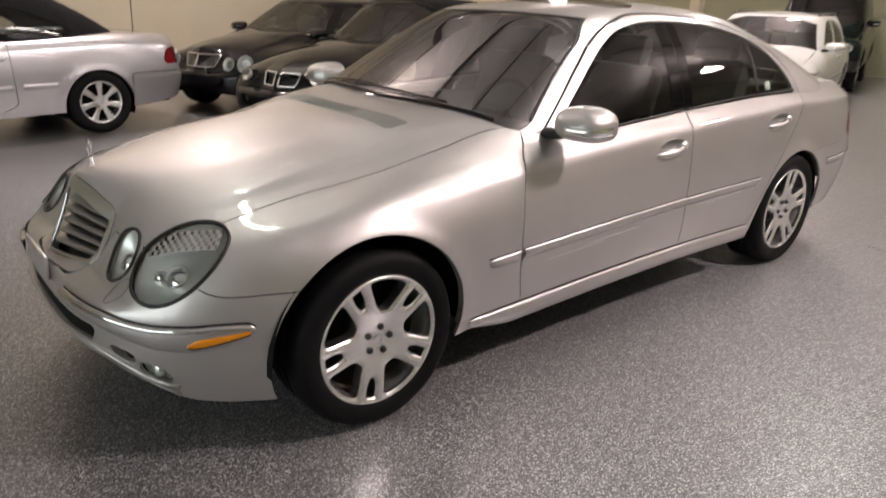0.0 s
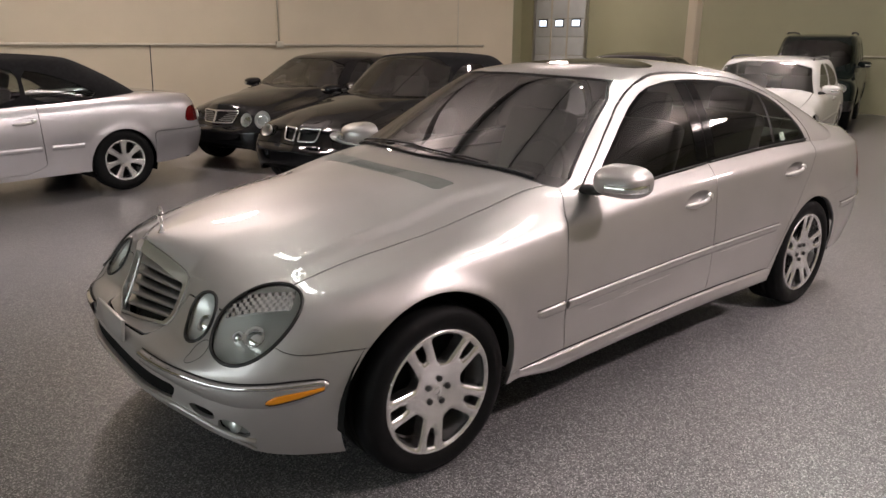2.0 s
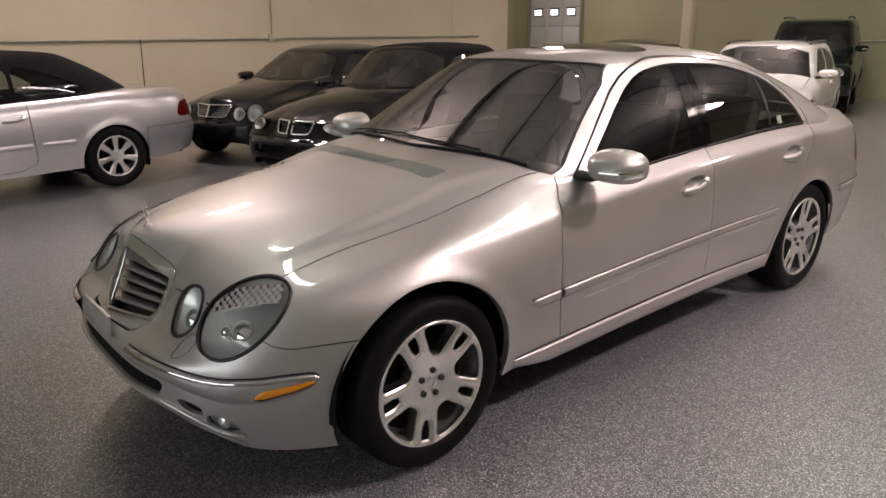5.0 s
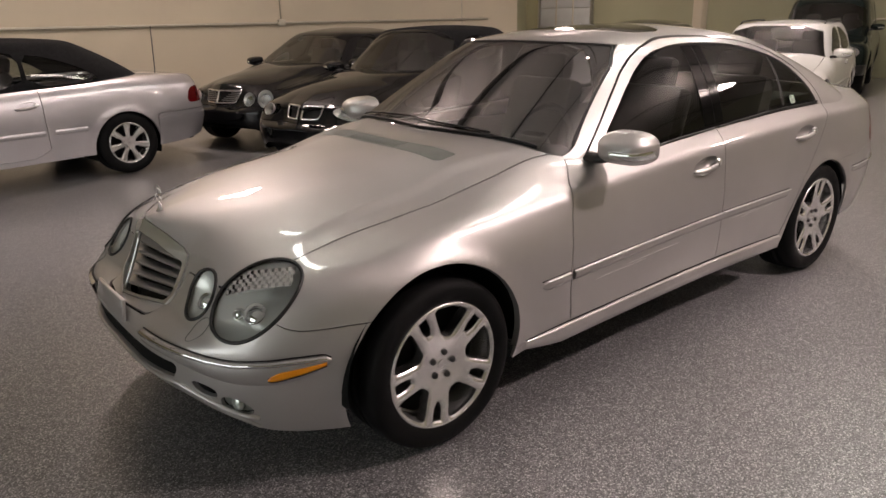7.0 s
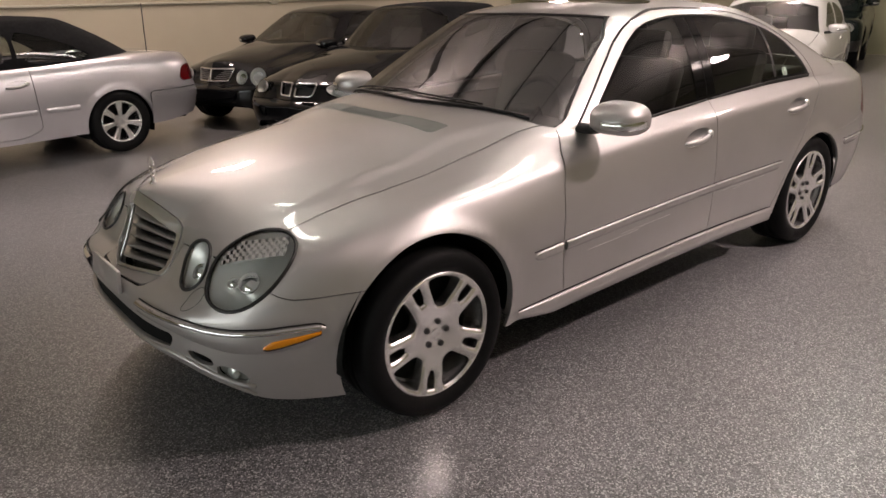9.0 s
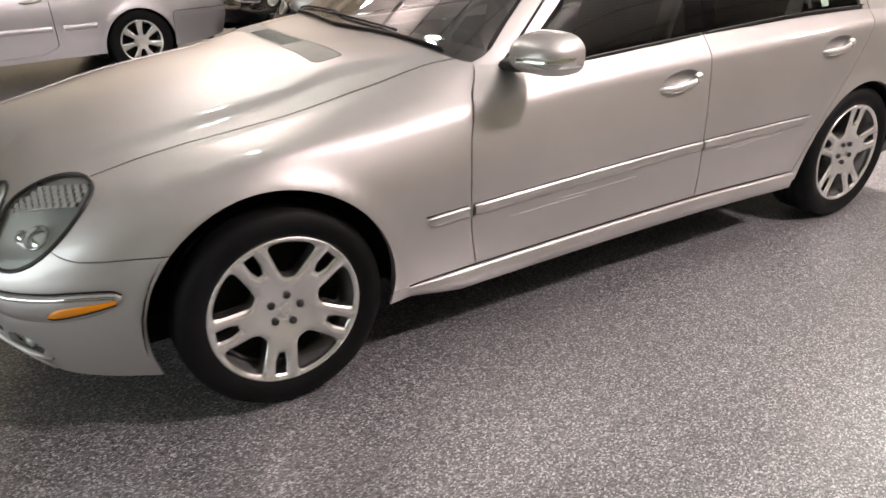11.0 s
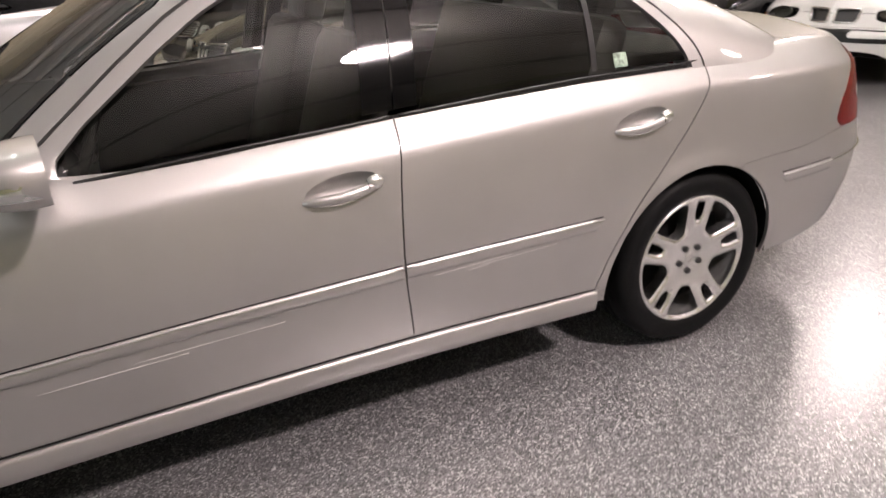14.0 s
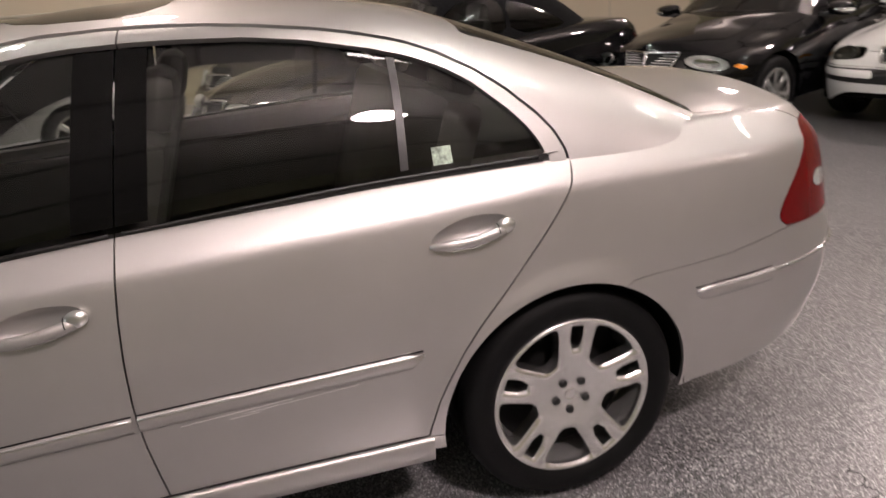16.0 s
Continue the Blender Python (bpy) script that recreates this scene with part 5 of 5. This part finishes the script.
def interior(car):
    for y in (-0.36, 0.36):
        seat(1.42, y, car)
    seat(2.25, 0, car, True)
    part("dashboard", bm_box((0.42, 1.36, 0.26), (0.78, 0, 0.83), 0.07), LEATHER, car, "dark dashboard")
    part("rear_shelf", bm_box((0.55, 1.2, 0.04), (2.95, 0, 0.985), 0.01), LEATHER, car)
    part("cabin_floor", bm_box((2.2, 1.4, 0.04), (1.8, 0, 0.36), 0.01), LEATHER, car)
    for sign in (-1, 1):
        part("door_card", bm_box((1.75, 0.05, 0.46), (1.88, 0.76 * sign, 0.66), 0.02), LEATHER, car)
    ring = [(1.02 + 0.07 * math.sin(q), -0.36 + 0.185 * math.cos(q), 0.93 + 0.17 * math.sin(q)) for q in np.linspace(0, 2 * math.pi, 33)[:-1]]
    wheel_ob = rod("steering_wheel", ring, 0.016, LEATHER, car, "dark steering wheel", 8, True)
    part("wheel_boss", bm_box((0.06, 0.17, 0.14), (0, 0, 0), 0.03, pose(1.0, -0.36, 0.925, 0, -22, 0)), LEATHER, wheel_ob)


SIGNAL = material("clear_ribbed_signal", (0.9, 0.93, 0.9), 0.08, 1.0)
SCRATCH = material("pale_scratch", (0.75, 0.72, 0.70), 0.6)
VENT_GREY = varied(material("vent_grey", (0.17, 0.185, 0.17), 0.45), (0.17, 0.185, 0.17), 0.08, 30.0)
DARK_SLOT = material("dark_slot", (0.16, 0.17, 0.16), 0.6)
STICKER = varied(material("pale_sticker", (0.35, 0.45, 0.36), 0.5), (0.35, 0.45, 0.36), 0.8, 60.0)
CHROME_SOFT = material("soft_chrome", (0.88, 0.88, 0.86), 0.3, 1.0)
HOUSING = material("lamp_housing_grey", (0.82, 0.82, 0.79), 0.33, 0.55)
REFLECT = material("bright_reflector", (0.93, 0.93, 0.92), 0.10, 1.0)
BOWL_DARK = material("dark_lamp_bowl", (0.16, 0.15, 0.13), 0.25, 0.6)
LENS_BRIGHT = material("clear_signal", (0.6, 0.64, 0.62), 0.12, 0.5, coat=0.8)
saloon()


# ---- the other parked cars ----
class Coupe(Form):
    stations, around = 110, 90
    front_round = (0.10, 2.4, 0.30)


class Cabrio(Form):
    stations, around = 130, 90
    belt_front, belt_rear, belt_half, belt_n = 0.55, 3.30, 0.81, (3.6, 3.6)
    top_front, top_rear, top_half, top_n = 1.28, 2.58, 0.60, (4.0, 4.0)
    roof, top_side, top_end = 1.46, 1.41, 1.42
    zc = spline([-0.85, -0.78, -0.6, -0.3, 0.0, 0.4, 0.75, 2.7, 3.0, 3.5, 3.86, 3.97], [0.70, 0.76, 0.84, 0.905, 0.945, 0.985, 1.0, 1.02, 1.04, 1.03, 1.0, 0.93])


class Estate(Coupe):
    belt_front, belt_rear, belt_half, belt_n = 0.56, 3.55, 0.825, (6.0, 4.5)
    top_front, top_rear, top_half, top_n = 1.06, 3.25, 0.655, (5.0, 5.0)
    top_side, top_end, roof = 1.40, 1.40, 1.455


class Wagon(Form):
    """A tall square off-roader."""
    stations, around = 110, 90
    nose, tail, half, zm = -0.75, 3.55, 0.93, 0.75
    front_round, rear_round = (-0.30, 4.0, 0.16), (3.2, 4.0, 0.14)
    zb = spline([-0.8, 3.6], [0.42, 0.42])
    ze = spline([-0.8, 0.0, 0.8, 3.6], [0.98, 1.05, 1.12, 1.16])
    zc = spline([-0.8, -0.7, 0.0, 0.7, 3.6], [0.98, 1.06, 1.13, 1.16, 1.18])
    fe = spline([-0.8, 3.6], [0.90, 0.93])
    lean_front = spline([0.3, 1.2], [0.0, 0.08])
    lean_rear = spline([0.3, 1.2], [0.0, -0.03])
    arch_front, arch_rear = (0.0, 0.42, 0.44), (2.54, 0.42, 0.44)
    belt_front, belt_rear, belt_half, belt_n = 0.45, 3.50, 0.86, (6.0, 6.0)
    top_front, top_rear, top_half, top_n = 1.0, 3.36, 0.72, (6.0, 6.0)
    top_side, top_end, roof = 1.84, 1.83, 1.90
    bulge = 0.02


def tight(pts, d=0.03):
    """The same outline with points close to its corners, so that rounding stays small."""
    p = np.array(pts, float)
    out = []
    for a, b, c in zip(np.roll(p, 1, 0), p, np.roll(p, -1, 0)):
        out += [b + (a - b) / np.linalg.norm(a - b) * d, b, b + (c - b) / np.linalg.norm(c - b) * d]
    return out


def parked_car(label, form, body, at, angle, scale, lamps, face, soft_top=False, spokes="seven", windows=GLASS, band=False, group="row of parked cars"):
    car = new("car")
    tagged(car, label, "car", group)
    car.matrix_basis = pose(*at, 0, 0, angle) @ Matrix.Diagonal((scale, scale, scale, 1))
    tall = isinstance(form, Wagon)
    shell, roof = form.shell(), form.cabin()
    for x, z, r in (form.arch_front, form.arch_rear):
        V = shell[0]
        shell = clip(shell, np.where(np.abs(V[:, 1]) > 0.45, np.hypot(V[:, 0] - x, V[:, 2] - z) - r, 1.0))
    shell = open_cabin(form, shell, roof)
    pieces = []
    for sign in (-1, 1):
        for name, centre, axis, a, b, mat, text in lamps:
            c, ax = (centre[0], centre[1] * sign, centre[2]), (axis[0], axis[1] * sign, axis[2])
            piece, shell = split(shell, lambda V: oval(V, c, ax, (0.3, 0, 0.95), a, b, 2.2 if b > 0.07 else 3.5), 0.001)
            pieces.append((name, piece, c, ax, a, b, mat, text))
    openings = []
    for poly in face:
        outline = polygon(tight(poly), 1)
        piece, shell = split(shell, lambda V: np.where(V[:, 0] < -0.4, inside(V[:, 1], V[:, 2], outline), -1.0))
        openings.append((piece, outline))
    edge = spline([-0.8, -0.6, -0.45, -0.3, 0.0, 0.6, 0.85], [0.36, 0.54, 0.66, 0.70, 0.725, 0.735, 0.735])
    low = 0.685 if not tall else 0.98
    bonnet, shell = split(shell, lambda V: np.minimum(np.minimum(edge(V[:, 0]) - np.abs(V[:, 1]), 0.95 - V[:, 0]), V[:, 2] - low), 0.003)
    panel("bonnet", bonnet, body, car)
    bumper, shell = split(shell, lambda V: np.minimum(-0.3 - V[:, 0], (0.56 if not tall else 0.62) - V[:, 2]), 0.003)
    bumper_ob = panel("front_bumper", bumper, body if not tall else TRIM, car)
    if band:
        strip = clip(bumper, bumper[0][:, 2] - 0.43)
        panel("bumper_band", clip(strip, 0.545 - strip[0][:, 2]), TRIM, bumper_ob, "black bumper band", lift=0.004)
        for sign in (-1, 1):
            piece = clip(strip, np.minimum(np.minimum(strip[0][:, 2] - 0.475, 0.53 - strip[0][:, 2]), strip[0][:, 1] * sign - 0.2))
            panel("bumper_insert", piece, body, bumper_ob, "white bumper insert", lift=0.009)
    rear_bumper, shell = split(shell, lambda V: np.minimum(V[:, 0] - 3.2, 0.62 - V[:, 2]), 0.003)
    rear_ob = panel("rear_bumper", rear_bumper, body if not tall else TRIM, car)
    if not tall:
        strip = clip(rear_bumper, rear_bumper[0][:, 2] - 0.50)
        panel("bumper_moulding", clip(strip, 0.575 - strip[0][:, 2]), body, rear_ob, "raised bumper moulding", lift=0.009)
    end = 2.05 if not tall else 1.5
    door_poly = polygon([(0.72, 0.25), (0.66, 0.55), (0.70, 0.86), (0.80, 1.3), (end, 1.3), (end - 0.03, 0.8), (end - 0.01, 0.25)], 1)
    if not tall:
        for sign in (-1, 1):
            piece, shell = split(shell, lambda V: np.minimum(flank_field(door_poly, sign)(V), V[:, 2] - 0.30), 0.003)
            door = panel("door", piece, body, car)
            handle(form, end - 0.17, 0.82, sign, door)
    for sign in (-1, 1):
        for x0, x1 in ((0.76, end - 0.05), (end + 0.05, 2.42)):
            if not tall and x1 - x0 > 0.2:
                moulding_plain(form, np.linspace(x0, x1, 12), sign, car, body)
    tail = polygon([(3.60, 0.70), (3.72, 0.69), (3.95, 0.70), (3.95, 0.86), (3.72, 0.87), (3.66, 0.84)], 1) if not tall else polygon([(3.3, 0.8), (3.6, 0.8), (3.6, 1.0), (3.3, 1.0)], 0)
    for sign in (-1, 1):
        piece, shell = split(shell, lambda V: np.where(V[:, 1] * sign > 0.4, inside(V[:, 0], V[:, 2], tail), -1.0), 0.001)
        panel("tail_lamp", piece, RED, car, "red tail lamp", lift=0.003)
    panel("body", shell, body, car, depth=0.03)
    # glass
    lo, hi = (1.0, form.top_side - 0.02) if not tall else (1.2, 1.72)
    ws = polygon([(-0.80, 0.85), (0.80, 0.85), (0.725, lo), (form.top_half - 0.05, hi), (-form.top_half + 0.05, hi), (-0.725, lo)], 1) if not tall else polygon([(-0.78, lo), (0.78, lo), (0.68, hi + 0.04), (-0.68, hi + 0.04)], 1)
    screen, roof = split(roof, lambda V: np.where(V[:, 0] < (1.7 if not tall else 1.08), inside(V[:, 1], V[:, 2], ws), -1.0), 0.001)
    panel("windscreen", screen, GLASS_DARK if tall else SCREEN_FAR, car, "windscreen", lift=-0.002, turn_in=False)
    if tall:
        dlo = [polygon([(1.02, 1.2), (1.62, 1.2), (1.62, 1.74), (1.18, 1.74)], 1), polygon([(1.74, 1.2), (2.4, 1.2), (2.4, 1.74), (1.74, 1.74)], 1), polygon([(2.52, 1.2), (3.2, 1.2), (3.15, 1.74), (2.52, 1.74)], 1)]
    elif soft_top:
        dlo = [polygon([(0.95, 0.98), (1.92, 0.995), (1.94, 1.30), (1.75, 1.345), (1.5, 1.325), (1.3, 1.235)], 1), polygon([(1.97, 0.995), (2.72, 1.015), (2.5, 1.16), (2.2, 1.27), (1.98, 1.31)], 1)]
    else:
        dlo = [polygon([(0.95, 0.97), (1.78, 0.985), (1.83, 1.35), (1.7, 1.352), (1.49, 1.322), (1.3, 1.23)], 1), polygon([(1.86, 0.985), (2.72, 1.005), (2.66, 1.15), (2.45, 1.265), (2.2, 1.33), (1.9, 1.35)], 1)]
    for sign in (-1, 1):
        for poly in dlo:
            piece, roof = split(roof, flank_field(poly, sign), 0.002)
            panel("side_window", piece, GLASS_DARK if tall else windows, car, "tinted side window", lift=-0.003, turn_in=False)
    if not soft_top and not tall:
        back = polygon([(-0.6, 1.06), (0.6, 1.06), (0.5, 1.36), (-0.5, 1.36)], 1)
        piece, roof = split(roof, lambda V: np.where(V[:, 0] > 2.3, inside(V[:, 1], V[:, 2], back), -1.0), 0.001)
        panel("rear_window", piece, GLASS_DARK, car, "rear window", turn_in=False)
    if soft_top:
        frame_part, cloth = split(roof, lambda V: 1.32 - V[:, 0] - 0.1 * np.abs(V[:, 1]))
        for k, piece in enumerate(islands(frame_part)):
            panel("screen_frame" if k == 0 else "body_fillet", piece, body, car)
        for k, piece in enumerate(islands(cloth)[:1]):
            panel("soft_top", piece, CLOTH, car, "black cloth folding roof")
    else:
        for k, piece in enumerate(islands(roof)):
            panel("roof" if k == 0 else "body_fillet", piece, body, car)
    # lamps and the openings of the face
    for name, piece, c, ax, a, b, mat, text in pieces:
        ob = panel(name, piece, mat, car, text, lift=0.002, turn_in=False)
        if mat is LENS and ob:
            ax = Vector(ax).normalized()
            right = ax.cross(Vector((0.3, 0, 0.95))).normalized()
            top = right.cross(ax).normalized()
            m = Matrix((right, top, ax)).transposed().to_4x4()
            m.translation = Vector(c) - ax * 0.05
            P, G = lathe([(0.62, -0.1), (0.95, 0.35), (0.98, 0.7)], 24)
            P2, G2 = lathe([(0.001, -0.2), (0.35, -0.16), (0.62, -0.1)], 24)
            for nm, pp, gg, mt in (("lamp_bowl", P, G, HOUSING if body is not WHITE else BOWL_DARK), ("reflector", P2, G2, CHROME)):
                W = np.array([m @ Vector((p[0] * a, p[2] * b, p[1] * 0.05)) for p in pp])
                mesh_object(nm, W, gg, mt, ob, normals=False)
    for piece, outline in openings:
        ob = panel("grille", piece, TRIM, car, "dark grille in a chrome frame", lift=-0.03)
        V, F = piece
        for loop in loops_of(F):
            if len(loop) > 10:
                rod("chrome_frame", V[loop, :3], 0.013, CHROME, ob, "chrome frame", 6, True)
        wide = outline[:, 0].max() - outline[:, 0].min()
        if wide > 0.35:
            z0, z1 = outline[:, 1].min(), outline[:, 1].max()
            for z in np.linspace(z0 + 0.03, z1 - 0.03, 5):
                ys = np.linspace(-wide / 2, wide / 2, 41)
                ys = ys[inside(ys, np.full(41, z), outline) > 0.006]
                rod("grille_bar", [(nose_x(form, y, z) + 0.012, y, z) for y in ys], 0.007, SATIN, ob, "silver grille bar", 5)
    for sign in (-1, 1):
        mirror(car, sign, body, 0.0 if not tall else 0.28)
    part("underbody", bm_box((form.tail - form.nose - 0.5, 1.4, 0.12), ((form.tail + form.nose) / 2, 0, 0.32 if not tall else 0.5), 0.02), UNDER, car)
    r, rim = (0.335, 0.222) if not tall else (0.40, 0.225)
    for x, sign in ((form.arch_front[0], -1), (form.arch_front[0], 1), (form.arch_rear[0], -1), (form.arch_rear[0], 1)):
        wheel("wheel", (x, 0.885 * sign, r), sign, r, rim, 0.008, spokes, radians(90), car, detail=False)
    for x, z, rr in (form.arch_front, form.arch_rear):
        for sign in (-1, 1):
            w = np.linspace(-0.35, math.pi + 0.35, 16)
            P = np.empty((16, 2, 3))
            for k, y in enumerate((0.875, 0.5)):
                P[:, k] = np.stack([x + (rr + 0.012) * np.cos(w), np.full(16, y * sign), z + (rr + 0.012) * np.sin(w)], 1)
            mesh_object("wheel_well", *grid_shell(P), UNDER, car, normals=False)
    lift = 0.0 if not tall else 0.25
    for y in (-0.36, 0.36):
        part("seat_back", bm_box((0.14, 0.5, 0.62), (0, 0, 0.31), 0.05, pose(1.67, y, 0.55 + lift, 0, 18, 0)), LEATHER, car, "dark seat back")
        part("head_rest", bm_box((0.10, 0.27, 0.17), (0, 0, 0), 0.045, pose(1.9, y, 1.20 + lift, 0, 14, 0)), LEATHER, car, "dark head rest")
    part("dashboard", bm_box((0.36, 1.3, 0.2), (0.84, 0, 0.84 + lift), 0.06), LEATHER, car, "dark dashboard")
    if tall:
        for sign in (-1, 1):
            rail = [(1.1, 0.62 * sign, 1.885), (1.18, 0.62 * sign, 1.905), (2.2, 0.62 * sign, 1.925), (3.06, 0.62 * sign, 1.905), (3.14, 0.62 * sign, 1.885)]
            rod("roof_rail", rail, 0.018, TRIM, car, "black roof rail", 8)
    return car


def moulding_plain(form, xs, sign, parent, mat):
    z = np.full(len(xs), 0.545)
    prof = [(0.0, 0.026), (0.009, 0.02), (0.010, -0.02), (0.0, -0.026)]
    P = np.array([[(x, sign * (float(form.side(x, zz + dz)) + out + 0.001), zz + dz) for out, dz in prof] for x, zz in zip(xs, z)])
    if sign < 0:
        P = P[:, ::-1]
    mesh_object("side_moulding", *grid_shell(P), mat, parent, normals=False)


TWIN = [
    ("headlamp", (-0.60, 0.655, 0.66), (-0.75, 0.56, 0.3), 0.098, 0.115, LENS, "clear oval headlamp"),
    ("inner_lamp", (-0.70, 0.47, 0.655), (-0.88, 0.34, 0.3), 0.072, 0.088, LENS, "clear small oval lamp"),
    ("side_marker", (-0.50, 0.80, 0.50), (-0.35, 0.93, 0.05), 0.085, 0.022, AMBER, "amber side marker"),
]
WIDE = [
    ("headlamp", (-0.64, 0.58, 0.665), (-0.82, 0.5, 0.25), 0.19, 0.066, LENS, "wide clear headlamp"),
    ("side_marker", (-0.46, 0.80, 0.62), (-0.35, 0.93, 0.05), 0.07, 0.022, AMBER, "amber corner lamp"),
]
BARRED = [[(-0.30, 0.745), (0.30, 0.745), (0.24, 0.60), (-0.24, 0.60)]]
PAIR = [[(-0.235, 0.725), (-0.03, 0.725), (-0.03, 0.60), (-0.215, 0.60)], [(0.03, 0.725), (0.235, 0.725), (0.215, 0.60), (0.03, 0.60)]]
SQUARE = [("headlamp", (-0.72, 0.66, 0.86), (-0.97, 0.2, 0.1), 0.13, 0.09, LENS, "square headlamp")]
SLOT = [[(-0.5, 0.92), (0.5, 0.92), (0.5, 0.78), (-0.5, 0.78)]]

silver_cabrio = parked_car("pale silver convertible with a closed black cloth roof", Cabrio(), SILVER_FAR, (-2.10, 5.48, 0), 9, 0.943, TWIN, BARRED, soft_top=True)
parked_car("glossy black coupe with twin oval headlamps and a chrome grille", Coupe(), BLACK, (2.60, 5.95, 0), 20, 0.943, TWIN, BARRED)
parked_car("glossy black convertible with a closed black cloth roof", Cabrio(), BLACK, (2.58, 3.85, 0), 18, 0.955, WIDE, PAIR, soft_top=True)
parked_car("glossy black saloon with wide headlamps and a chrome grille", Coupe(), BLACK, (6.35, 3.5, 0), 20, 0.96, WIDE, BARRED)
white_estate = parked_car("white estate car with a split grille and black bumper band", Estate(), WHITE, (7.9, 2.2, 0), 16, 0.93, WIDE, PAIR, band=True)
parked_car("dark green-black square off-roader with roof rails", Wagon(), DARK_GREEN, (12.4, 3.45, 0), 18, 0.905, SQUARE, SLOT, spokes="five")
rod("aerial", [(3.74, 0.10, 0.99), (3.75, 0.10, 1.25), (3.76, 0.10, 1.54)], 0.007, TRIM, silver_cabrio, "thin black aerial", 6)
for sign in (-1, 1):
    rod("roof_rail", [(1.35, 0.60 * sign, 1.40), (1.46, 0.60 * sign, 1.437), (2.2, 0.61 * sign, 1.447), (3.0, 0.60 * sign, 1.437), (3.08, 0.60 * sign, 1.40)], 0.014, TRIM, white_estate, "black roof rail", 8)
